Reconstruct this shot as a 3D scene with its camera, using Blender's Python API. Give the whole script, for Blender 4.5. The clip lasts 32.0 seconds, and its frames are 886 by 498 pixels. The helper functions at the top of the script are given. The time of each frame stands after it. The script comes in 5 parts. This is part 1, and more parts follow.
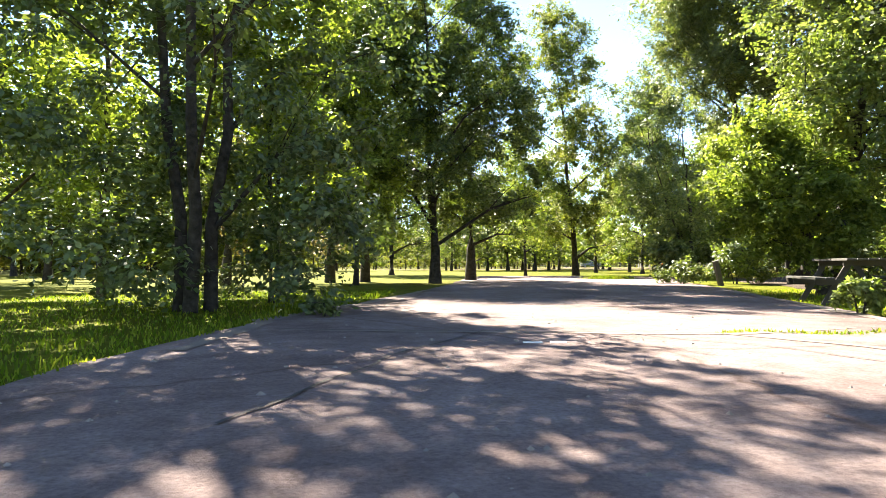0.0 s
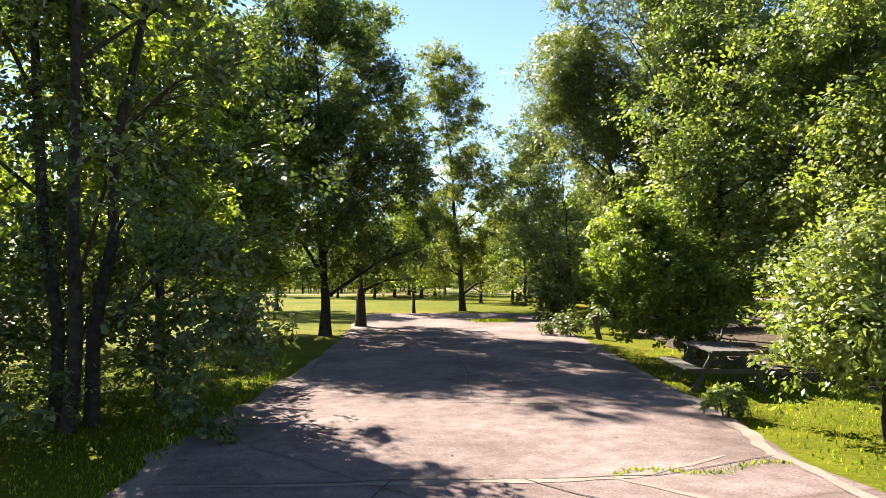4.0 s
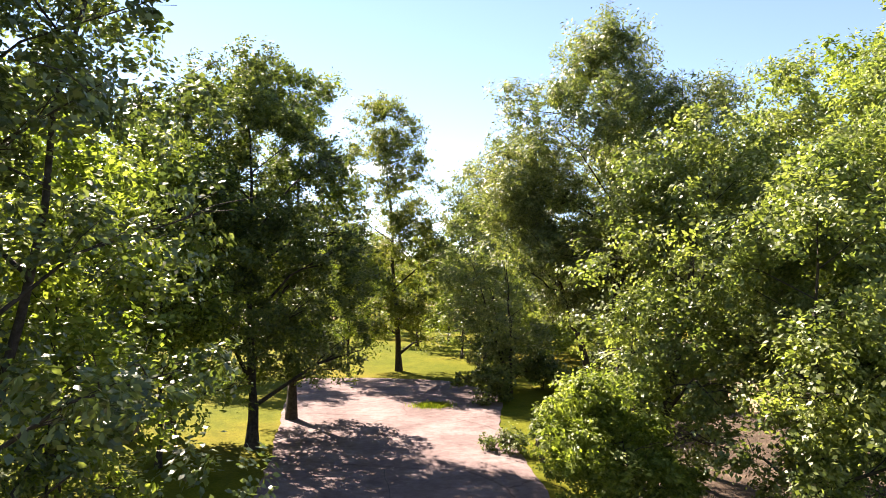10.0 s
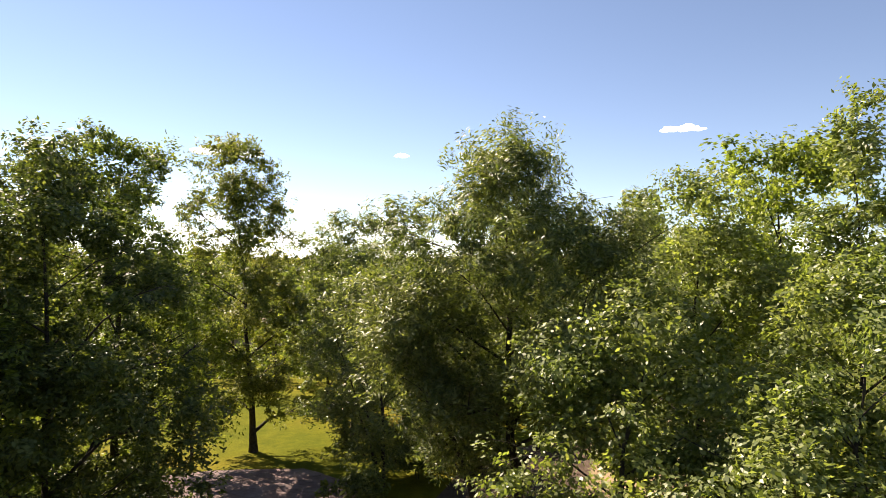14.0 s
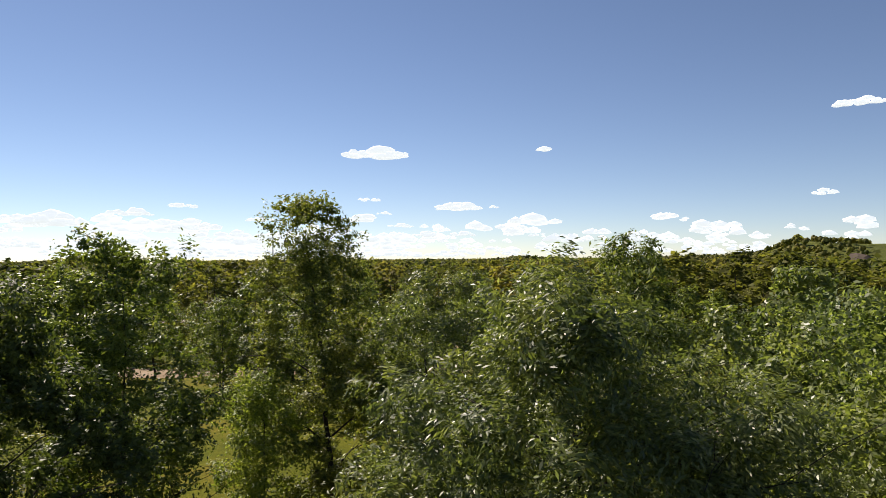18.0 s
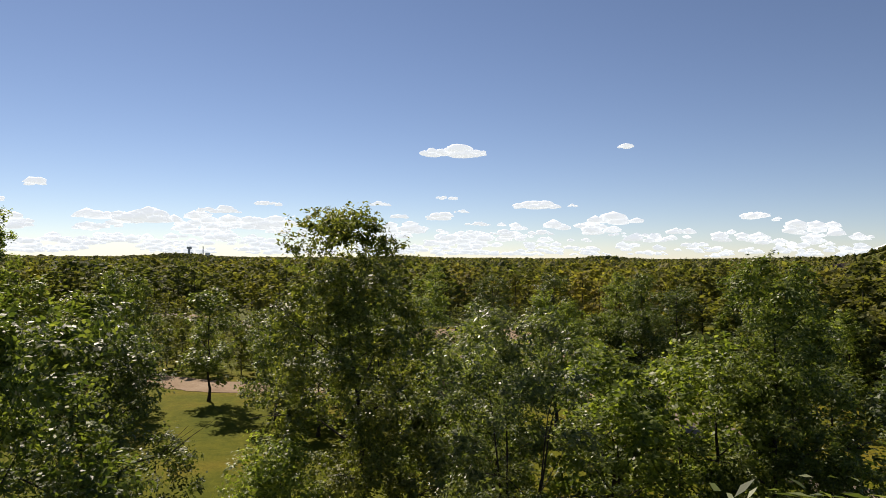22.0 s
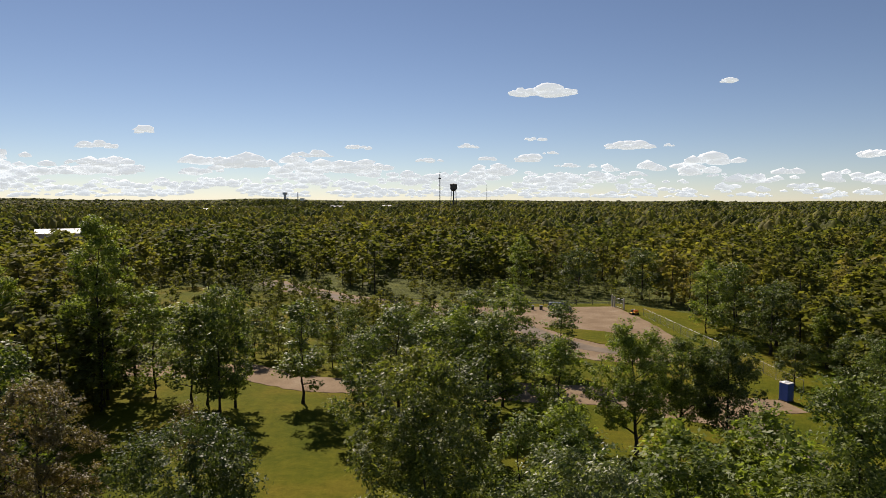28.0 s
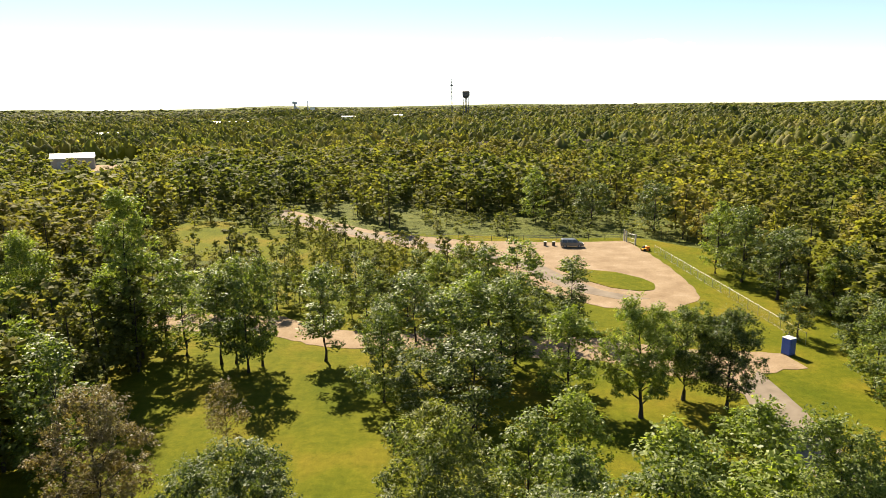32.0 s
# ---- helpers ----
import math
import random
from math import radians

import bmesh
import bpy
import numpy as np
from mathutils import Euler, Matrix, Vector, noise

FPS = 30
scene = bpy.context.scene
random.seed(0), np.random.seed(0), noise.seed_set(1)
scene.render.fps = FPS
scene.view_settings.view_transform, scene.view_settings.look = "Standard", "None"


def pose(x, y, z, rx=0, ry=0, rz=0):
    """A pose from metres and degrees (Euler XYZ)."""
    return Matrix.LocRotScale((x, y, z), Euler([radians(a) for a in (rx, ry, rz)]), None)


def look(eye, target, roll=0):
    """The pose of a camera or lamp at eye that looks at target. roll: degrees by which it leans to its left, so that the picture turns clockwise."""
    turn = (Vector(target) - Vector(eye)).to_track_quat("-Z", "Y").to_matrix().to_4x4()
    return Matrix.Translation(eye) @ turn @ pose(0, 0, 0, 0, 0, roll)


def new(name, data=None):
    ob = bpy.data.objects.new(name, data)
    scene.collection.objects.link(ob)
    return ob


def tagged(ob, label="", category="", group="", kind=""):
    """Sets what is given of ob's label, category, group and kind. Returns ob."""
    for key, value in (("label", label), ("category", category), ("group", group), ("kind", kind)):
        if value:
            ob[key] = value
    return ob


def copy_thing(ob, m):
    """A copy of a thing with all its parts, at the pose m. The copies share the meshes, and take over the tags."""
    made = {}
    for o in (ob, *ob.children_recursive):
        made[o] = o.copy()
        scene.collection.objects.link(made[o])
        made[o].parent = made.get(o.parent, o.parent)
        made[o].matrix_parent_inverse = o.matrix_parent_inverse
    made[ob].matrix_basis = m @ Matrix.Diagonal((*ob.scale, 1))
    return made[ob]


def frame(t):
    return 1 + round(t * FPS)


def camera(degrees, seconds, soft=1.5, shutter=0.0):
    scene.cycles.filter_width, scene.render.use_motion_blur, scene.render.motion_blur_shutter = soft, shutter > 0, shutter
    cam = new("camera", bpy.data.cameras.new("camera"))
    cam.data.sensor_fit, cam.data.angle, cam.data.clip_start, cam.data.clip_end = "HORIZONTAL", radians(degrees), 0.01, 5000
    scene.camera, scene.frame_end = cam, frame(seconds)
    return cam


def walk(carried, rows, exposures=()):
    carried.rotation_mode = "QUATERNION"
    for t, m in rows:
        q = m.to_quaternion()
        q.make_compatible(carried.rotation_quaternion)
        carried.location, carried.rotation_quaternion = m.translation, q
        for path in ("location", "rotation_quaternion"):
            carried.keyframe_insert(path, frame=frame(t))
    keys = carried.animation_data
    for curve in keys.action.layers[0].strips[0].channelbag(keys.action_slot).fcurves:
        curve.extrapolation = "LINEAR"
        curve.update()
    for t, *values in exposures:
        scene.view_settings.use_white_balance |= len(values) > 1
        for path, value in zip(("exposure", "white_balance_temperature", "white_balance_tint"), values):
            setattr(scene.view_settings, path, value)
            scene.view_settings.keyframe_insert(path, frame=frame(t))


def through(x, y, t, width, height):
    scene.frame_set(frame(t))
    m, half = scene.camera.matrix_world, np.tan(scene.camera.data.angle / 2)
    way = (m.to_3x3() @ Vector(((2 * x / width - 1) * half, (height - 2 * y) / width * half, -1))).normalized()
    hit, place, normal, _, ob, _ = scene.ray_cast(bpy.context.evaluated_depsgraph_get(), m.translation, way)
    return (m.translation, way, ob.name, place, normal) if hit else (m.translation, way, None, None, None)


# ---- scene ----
cam = camera(67.9, 32.0, soft=0.6)
PATH = [
    (0.0, pose(-0.000, 0.000, 0.701, 91.422, 0.208, -0.000)),
    (0.5, pose(0.056, 0.110, 0.788, 91.425, 0.627, -4.354)),
    (1.0, pose(0.063, 0.151, 1.007, 91.660, 1.033, -6.342)),
    (1.5, pose(0.011, 0.097, 1.231, 92.017, 1.259, -7.692)),
    (2.0, pose(-0.103, -0.019, 1.317, 92.148, 0.644, -8.258)),
    (2.5, pose(-0.111, -0.024, 1.492, 92.178, 1.460, -8.765)),
    (3.0, pose(-0.122, -0.052, 1.645, 92.356, 1.565, -9.187)),
    (3.5, pose(-0.168, -0.126, 1.794, 92.626, 0.874, -9.132)),
    (5.5, pose(-0.450, -0.313, 2.749, 93.137, -0.956, -13.860)),
    (6.0, pose(-0.493, -0.523, 2.819, 93.745, -1.014, -14.332)),
    (6.5, pose(-0.407, -0.714, 2.987, 93.862, -1.253, -13.902)),
    (7.0, pose(-0.399, -0.667, 3.132, 93.746, -1.240, -14.029)),
    (7.5, pose(-0.422, -0.515, 3.361, 93.715, -1.162, -14.489)),
    (8.0, pose(-0.388, -0.268, 3.761, 93.493, -1.118, -14.717)),
    (8.5, pose(-0.288, 0.099, 4.294, 93.179, -1.113, -14.909)),
    (9.0, pose(-0.188, 0.449, 4.876, 92.761, -1.160, -14.868)),
    (9.5, pose(-0.191, 0.666, 5.380, 92.646, -1.083, -14.935)),
    (10.0, pose(-0.261, 0.939, 5.898, 92.523, -0.987, -15.690)),
    (10.5, pose(-0.300, 1.273, 6.369, 92.568, -0.996, -16.126)),
    (11.0, pose(-0.324, 1.668, 6.790, 92.701, -1.139, -16.817)),
    (11.5, pose(-0.309, 2.103, 7.200, 92.739, -1.184, -20.394)),
    (12.0, pose(-0.243, 2.544, 7.779, 92.313, -0.809, -26.559)),
    (12.5, pose(-0.112, 2.970, 8.462, 91.745, -0.622, -27.906)),
    (13.0, pose(0.084, 3.472, 9.068, 91.523, -0.630, -27.375)),
    (13.5, pose(0.299, 4.041, 9.700, 91.461, -0.717, -27.052)),
    (14.0, pose(0.550, 4.647, 10.375, 91.432, -0.704, -27.762)),
    (14.5, pose(0.859, 5.274, 11.095, 91.323, -0.686, -27.169)),
    (16.5, pose(3.898, 6.553, 12.722, 90.821, 1.100, -21.625)),
    (17.0, pose(4.234, 7.256, 13.194, 90.827, 0.807, -22.202)),
    (17.5, pose(4.604, 7.992, 13.649, 90.903, 0.568, -19.255)),
    (18.0, pose(4.991, 8.797, 13.987, 90.934, 0.373, -15.221)),
    (18.5, pose(5.376, 9.719, 14.108, 90.842, 0.556, -13.731)),
    (19.0, pose(5.742, 10.859, 14.133, 90.838, 0.360, -12.903)),
    (19.5, pose(6.162, 12.196, 14.159, 90.625, 0.231, -12.016)),
    (20.0, pose(6.596, 13.547, 14.191, 90.507, 0.243, -11.218)),
    (20.5, pose(6.794, 14.611, 14.341, 90.487, 0.157, -10.759)),
    (21.0, pose(6.749, 15.408, 14.593, 90.629, -0.230, -10.059)),
    (21.5, pose(6.864, 16.038, 14.984, 90.746, -0.454, -9.292)),
    (22.0, pose(7.083, 16.542, 15.329, 90.787, -0.320, -8.540)),
    (22.5, pose(7.303, 16.881, 15.751, 90.837, -0.396, -7.955)),
    (23.0, pose(7.491, 17.092, 16.350, 90.841, -0.432, -7.198)),
    (23.5, pose(7.668, 17.292, 17.005, 90.807, -0.446, -5.904)),
    (24.0, pose(7.778, 17.463, 17.662, 90.844, -0.422, -5.061)),
    (24.5, pose(7.856, 17.598, 18.287, 90.791, -0.438, -4.604)),
    (25.0, pose(7.914, 17.696, 18.916, 90.729, -0.449, -4.014)),
    (25.5, pose(7.950, 17.743, 19.563, 90.740, -0.369, -2.928)),
    (27.5, pose(7.679, 16.293, 22.160, 88.340, -0.126, -1.017)),
    (28.0, pose(7.683, 16.142, 23.102, 85.671, -0.130, -0.886)),
    (28.5, pose(7.701, 16.000, 24.024, 83.313, 0.088, -0.822)),
    (29.0, pose(7.683, 15.890, 24.928, 81.092, 0.144, -0.614)),
    (29.5, pose(7.615, 15.815, 25.774, 79.028, 0.190, -0.244)),
    (30.0, pose(7.525, 15.769, 26.597, 77.505, 0.182, 0.217)),
    (30.5, pose(7.449, 15.707, 27.381, 77.458, 0.250, 0.337)),
    (31.0, pose(7.432, 15.626, 28.198, 77.459, 0.384, 0.342)),
    (31.5, pose(7.489, 15.509, 29.078, 77.475, 0.422, 0.248)),
    (32.0, pose(7.601, 15.344, 29.983, 77.513, 0.743, 0.148)),
]
EXPOSURES = [(0.0, 3.18, 6750, 7), (1.5, 2.62, 6700, 8), (3.5, 2.42, 6700, 8), (6.0, 2.66, 6550, 14), (9.0, 2.74, 6850, 20), (12.0, 2.05, 7400, 20), (13.2, 2.0, 7700, 19), (14.5, 1.66, 7350, 19), (17.0, 1.14, 6800, 17),
             (19.0, 0.62, 6700, 18), (22.0, 0.63, 6800, 19), (25.0, 0.38, 6700, 18), (28.0, 0.37, 6800, 18), (29.5, 0.82, 7000, 17), (30.5, 1.27, 7000, 16), (31.2, 1.62, 7300, 11), (32.0, 1.64, 7300, 11)]
walk(cam, PATH, EXPOSURES)

# ---- sky and sun ----
SUN_FROM = Vector((-0.287, 0.710, 0.643)).normalized()
world = bpy.data.worlds.new("world")
scene.world = world
world.use_nodes = True
wn = world.node_tree
sky = wn.nodes.new("ShaderNodeTexSky")
sky.sky_type = "NISHITA"
sky.sun_disc = False
sky.sun_elevation = math.asin(SUN_FROM.z)
sky.sun_rotation = math.atan2(SUN_FROM.x, SUN_FROM.y)
sky.air_density, sky.dust_density, sky.ozone_density = 0.85, 0.05, 1.9
sky.altitude = 1500
tint = wn.nodes.new("ShaderNodeMixRGB")
tint.blend_type = "MULTIPLY"
tint.inputs[0].default_value, tint.inputs[2].default_value = 1.0, (1.0, 0.995, 0.985, 1)
wn.links.new(sky.outputs[0], tint.inputs[1])
wn.links.new(tint.outputs[0], wn.nodes["Background"].inputs[0])
wn.nodes["Background"].inputs[1].default_value = 0.06
sun = new("sun", bpy.data.lights.new("sun", "SUN"))
sun.data.energy, sun.data.angle, sun.data.color = 5.0, radians(0.55), (1.0, 0.93, 0.80)
sun.matrix_world = look(SUN_FROM * 100, (0, 0, 0))

# ---- materials ----


def shader(name):
    m = bpy.data.materials.new(name)
    m.use_nodes = True
    t = m.node_tree
    return m, t, t.nodes["Principled BSDF"]


def node(t, kind, **values):
    n = t.nodes.new(kind)
    for k, v in values.items():
        n.inputs[k.replace("_", " ")].default_value = v
    return n


def ramp(t, source, stops):
    r = t.nodes.new("ShaderNodeValToRGB")
    e = r.color_ramp.elements
    while len(e) < len(stops):
        e.new(0.5)
    for el, (p, c) in zip(e, stops):
        el.position, el.color = p, (*c, 1)
    t.links.new(source, r.inputs[0])
    return r.outputs[0]


def noise_of(t, scale, detail=5.0, rough=0.55, world_space=True):
    n = node(t, "ShaderNodeTexNoise", Scale=scale, Detail=detail, Roughness=rough)
    if world_space:
        g = t.nodes.new("ShaderNodeNewGeometry")
        t.links.new(g.outputs["Position"], n.inputs["Vector"])
    else:
        c = t.nodes.new("ShaderNodeTexCoord")
        t.links.new(c.outputs["Object"], n.inputs["Vector"])
    return n.outputs[0]


def mixed(t, a, b, factor, blend="MIX"):
    m = t.nodes.new("ShaderNodeMixRGB")
    m.blend_type = blend
    for s, v in ((m.inputs[0], factor), (m.inputs[1], a), (m.inputs[2], b)):
        if isinstance(v, bpy.types.NodeSocket):
            t.links.new(v, s)
        else:
            s.default_value = (*v, 1) if isinstance(v, tuple) else v
    return m.outputs[0]


def bumped(t, bsdf, height, strength, distance=0.02):
    b = node(t, "ShaderNodeBump", Strength=strength, Distance=distance)
    t.links.new(height, b.inputs["Height"])
    t.links.new(b.outputs[0], bsdf.inputs["Normal"])


def leaf_material(name, dark, mid, light, through=0.5, scale=0.5, rough=0.5, vary=1.0, stands=0.0, gloss=0.24):
    """Leaves: colour varies leaf by leaf and over the crown; light comes through them."""
    m, t, b = shader(name)
    g = t.nodes.new("ShaderNodeNewGeometry")
    c = ramp(t, g.outputs["Random Per Island"], ((0.0, dark), (0.55, mid), (1.0, light)))
    big = ramp(t, noise_of(t, scale, 2.0), ((0.35, tuple(1 - vary * k for k in (0.28, 0.22, 0.30))), (0.65, tuple(1 + vary * k for k in (0.18, 0.12, 0.0)))))
    c = mixed(t, c, big, 1.0, "MULTIPLY")
    if stands:
        c = mixed(t, c, ramp(t, noise_of(t, stands, 4.0), ((0.38, (0.72, 0.80, 0.78)), (0.62, (1.22, 1.12, 0.95)))), 1.0, "MULTIPLY")
    t.links.new(c, b.inputs["Base Color"])
    b.inputs["Roughness"].default_value = rough
    b.inputs["Specular IOR Level"].default_value = gloss if rough < 0.6 else 0.08
    tr = t.nodes.new("ShaderNodeBsdfTranslucent")
    t.links.new(mixed(t, c, (1.72, 1.8, 0.75), 1.0, "MULTIPLY"), tr.inputs["Color"])
    mx = t.nodes.new("ShaderNodeMixShader")
    mx.inputs[0].default_value = through
    t.links.new(b.outputs[0], mx.inputs[1])
    t.links.new(tr.outputs[0], mx.inputs[2])
    t.links.new(mx.outputs[0], t.nodes["Material Output"].inputs[0])
    return m


LEAF_ASH = leaf_material("leaf_ash", (0.055, 0.078, 0.019), (0.107, 0.142, 0.034), (0.194, 0.225, 0.066), 0.38)
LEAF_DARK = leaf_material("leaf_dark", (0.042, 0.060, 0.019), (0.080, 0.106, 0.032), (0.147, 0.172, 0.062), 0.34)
LEAF_YELLOW = leaf_material("leaf_yellow", (0.090, 0.122, 0.024), (0.158, 0.198, 0.042), (0.255, 0.292, 0.090), 0.45)
LEAF_ELDER = leaf_material("leaf_box_elder", (0.084, 0.112, 0.034), (0.151, 0.184, 0.062), (0.252, 0.280, 0.122), 0.42, rough=0.44, gloss=0.45)
# Darker copy of the ash leaf, with the near crown's shade in its colour.
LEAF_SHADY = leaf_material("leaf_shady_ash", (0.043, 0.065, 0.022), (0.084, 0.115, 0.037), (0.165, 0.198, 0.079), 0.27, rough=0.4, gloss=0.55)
LEAF_POPLAR = leaf_material("leaf_poplar", (0.067, 0.083, 0.021), (0.128, 0.146, 0.036), (0.221, 0.232, 0.075), 0.42)
LEAF_WILLOW = leaf_material("leaf_willow", (0.063, 0.084, 0.030), (0.118, 0.146, 0.052), (0.215, 0.240, 0.105), 0.36, rough=0.44, gloss=0.4)
LEAF_DRY = leaf_material("leaf_dry", (0.095, 0.072, 0.034), (0.150, 0.115, 0.054), (0.21, 0.17, 0.085), 0.3)
LEAF_FOREST = leaf_material("leaf_forest", (0.089, 0.096, 0.032), (0.130, 0.134, 0.044), (0.175, 0.175, 0.062), 0.4, 0.13, 0.7, 1.0, 0.02)

BARK, t, b = shader("bark")
c = ramp(t, noise_of(t, 9.0, 6.0), ((0.3, (0.020, 0.017, 0.014)), (0.7, (0.070, 0.058, 0.048))))
t.links.new(c, b.inputs["Base Color"])
b.inputs["Roughness"].default_value = 0.9
b.inputs["Specular IOR Level"].default_value = 0.12
bumped(t, b, noise_of(t, 30.0, 4.0), 0.7, 0.03)

GRASS, t, b = shader("mown_grass")
c = ramp(t, noise_of(t, 0.07, 7.0, 0.62), ((0.33, (0.066, 0.083, 0.009)), (0.50, (0.103, 0.107, 0.012)), (0.70, (0.170, 0.128, 0.021))))
c = mixed(t, c, ramp(t, noise_of(t, 1.1, 6.0, 0.7), ((0.3, (0.72, 0.78, 0.7)), (0.7, (1.25, 1.2, 1.1)))), 1.0, "MULTIPLY")
c = mixed(t, c, ramp(t, noise_of(t, 16.0, 6.0, 0.75), ((0.3, (0.5, 0.55, 0.45)), (0.7, (1.35, 1.3, 1.2)))), 1.0, "MULTIPLY")
t.links.new(c, b.inputs["Base Color"])
b.inputs["Roughness"].default_value = 0.85
b.inputs["Specular IOR Level"].default_value = 0.02
bumped(t, b, noise_of(t, 45.0, 5.0, 0.7), 0.6, 0.04)

FIELD, t, b = shader("woodland_floor")
c = ramp(t, noise_of(t, 0.02, 8.0, 0.65), ((0.3, (0.060, 0.072, 0.012)), (0.55, (0.092, 0.105, 0.018)), (0.72, (0.135, 0.138, 0.030))))
c = mixed(t, c, ramp(t, noise_of(t, 0.25, 6.0, 0.7), ((0.35, (0.6, 0.65, 0.55)), (0.7, (1.25, 1.2, 1.1)))), 1.0, "MULTIPLY")
t.links.new(c, b.inputs["Base Color"])
b.inputs["Roughness"].default_value = 0.95
b.inputs["Specular IOR Level"].default_value = 0.12
bumped(t, b, noise_of(t, 0.3, 6.0, 0.7), 1.0, 1.5)

GRAVEL, t, b = shader("packed_gravel")
c = ramp(t, noise_of(t, 0.5, 8.0, 0.62), ((0.3, (0.122, 0.086, 0.082)), (0.5, (0.184, 0.137, 0.132)), (0.72, (0.248, 0.200, 0.195))))
c = mixed(t, c, ramp(t, noise_of(t, 38.0, 6.0, 0.75), ((0.28, (0.55, 0.53, 0.52)), (0.6, (1.05, 1.05, 1.05)), (0.8, (1.3, 1.3, 1.3)))), 1.0, "MULTIPLY")
c = mixed(t, c, ramp(t, noise_of(t, 4.0, 7.0, 0.7), ((0.3, (0.78, 0.74, 0.72)), (0.65, (1.08, 1.08, 1.08)))), 1.0, "MULTIPLY")
g = t.nodes.new("ShaderNodeNewGeometry")
w = node(t, "ShaderNodeTexNoise", Scale=1.5, Detail=4.0)
t.links.new(g.outputs["Position"], w.inputs["Vector"])
bent = mixed(t, g.outputs["Position"], w.outputs[1], 0.35, "ADD")
v = node(t, "ShaderNodeTexVoronoi", Scale=0.13)
v.feature = "DISTANCE_TO_EDGE"
t.links.new(bent, v.inputs["Vector"])
c = mixed(t, c, ramp(t, v.outputs["Distance"], ((0.0, (0.66, 0.6, 0.56)), (0.003, (0.9, 0.88, 0.87)), (0.008, (1.0, 1.0, 1.0)))), 1.0, "MULTIPLY")
t.links.new(c, b.inputs["Base Color"])
b.inputs["Roughness"].default_value = 0.95
b.inputs["Specular IOR Level"].default_value = 0.12
bumped(t, b, noise_of(t, 60.0, 5.0, 0.7), 0.6, 0.02)

DIRT, t, b = shader("bare_dirt")
c = ramp(t, noise_of(t, 0.25, 8.0, 0.65), ((0.3, (0.185, 0.128, 0.075)), (0.55, (0.255, 0.187, 0.118)), (0.75, (0.31, 0.245, 0.168))))
c = mixed(t, c, ramp(t, noise_of(t, 6.0, 6.0, 0.75), ((0.3, (0.7, 0.68, 0.66)), (0.7, (1.15, 1.15, 1.15)))), 1.0, "MULTIPLY")
t.links.new(c, b.inputs["Base Color"])
b.inputs["Roughness"].default_value = 0.95
b.inputs["Specular IOR Level"].default_value = 0.12

ASPHALT, t, b = shader("worn_asphalt")
c = ramp(t, noise_of(t, 0.5, 7.0, 0.6), ((0.3, (0.135, 0.108, 0.080)), (0.7, (0.205, 0.168, 0.128))))
t.links.new(c, b.inputs["Base Color"])
b.inputs["Roughness"].default_value = 0.9
b.inputs["Specular IOR Level"].default_value = 0.12


def paint(name, colour, rough=0.5, metal=0.0, wear=0.12):
    m, t, b = shader(name)
    lo, hi = tuple(v * (1 - wear) for v in colour), tuple(min(1, v * (1 + wear)) for v in colour)
    t.links.new(ramp(t, noise_of(t, 3.0, 6.0, 0.65, False), ((0.3, lo), (0.7, hi))), b.inputs["Base Color"])
    b.inputs["Roughness"].default_value, b.inputs["Metallic"].default_value = rough, metal
    return m


WHITE = paint("white_paint", (0.75, 0.75, 0.73))
STEEL = paint("galvanised_steel", (0.36, 0.37, 0.37), 0.55, 0.6)
DARK = paint("dark_steel", (0.06, 0.06, 0.065), 0.5, 0.3)
# Darkened below plain weathered grey to stand in for shade on the table.
WOOD = paint("weathered_wood_shaded", (0.055, 0.046, 0.038), 0.85)
BLUE = paint("blue_plastic", (0.02, 0.09, 0.42), 0.45)
SILVER = paint("silver_car_paint", (0.13, 0.14, 0.15), 0.3, 0.5)
GLASS = paint("dark_glass", (0.02, 0.025, 0.03), 0.08)
RUBBER = paint("rubber", (0.02, 0.02, 0.02), 0.8)
ORANGE = paint("orange_paint", (0.75, 0.20, 0.02), 0.45)
YELLOW = paint("yellow_paint", (0.75, 0.42, 0.03), 0.45)
ROCK = paint("bare_rock", (0.11, 0.08, 0.06), 0.95)
RUST = paint("rusty_tank", (0.10, 0.085, 0.08), 0.7)

CLOUD, t, b = shader("cloud")
b.inputs["Base Color"].default_value = (0.42, 0.42, 0.42, 1)
b.inputs["Roughness"].default_value = 1.0
b.inputs["Specular IOR Level"].default_value = 0.0
# Glow stands in for sunlight scattered into the clouds' shaded sides.
b.inputs["Emission Color"].default_value = (0.86, 0.97, 1.0, 1)
b.inputs["Emission Strength"].default_value = 0.5

# ---- mesh helpers ----


def mesh_of(name, verts, faces, material, smooth=False):
    me = bpy.data.meshes.new(name)
    verts = np.asarray(verts, dtype=np.float32)
    if isinstance(faces, np.ndarray):
        n, k = faces.shape
        me.vertices.add(len(verts))
        me.vertices.foreach_set("co", verts.ravel())
        me.loops.add(n * k)
        me.loops.foreach_set("vertex_index", faces.astype(np.int32).ravel())
        me.polygons.add(n)
        me.polygons.foreach_set("loop_start", np.arange(0, n * k, k, dtype=np.int32))
        me.polygons.foreach_set("loop_total", np.full(n, k, dtype=np.int32))
        me.update(calc_edges=True)
    else:
        me.from_pydata([tuple(map(float, v)) for v in verts], [], faces)
    me.materials.append(material)
    if smooth:
        me.polygons.foreach_set("use_smooth", np.ones(len(me.polygons), dtype=bool))
    me.update()
    return me


def child(name, me, parent, label=""):
    ob = new(name, me)
    ob.parent = parent
    return tagged(ob, label)


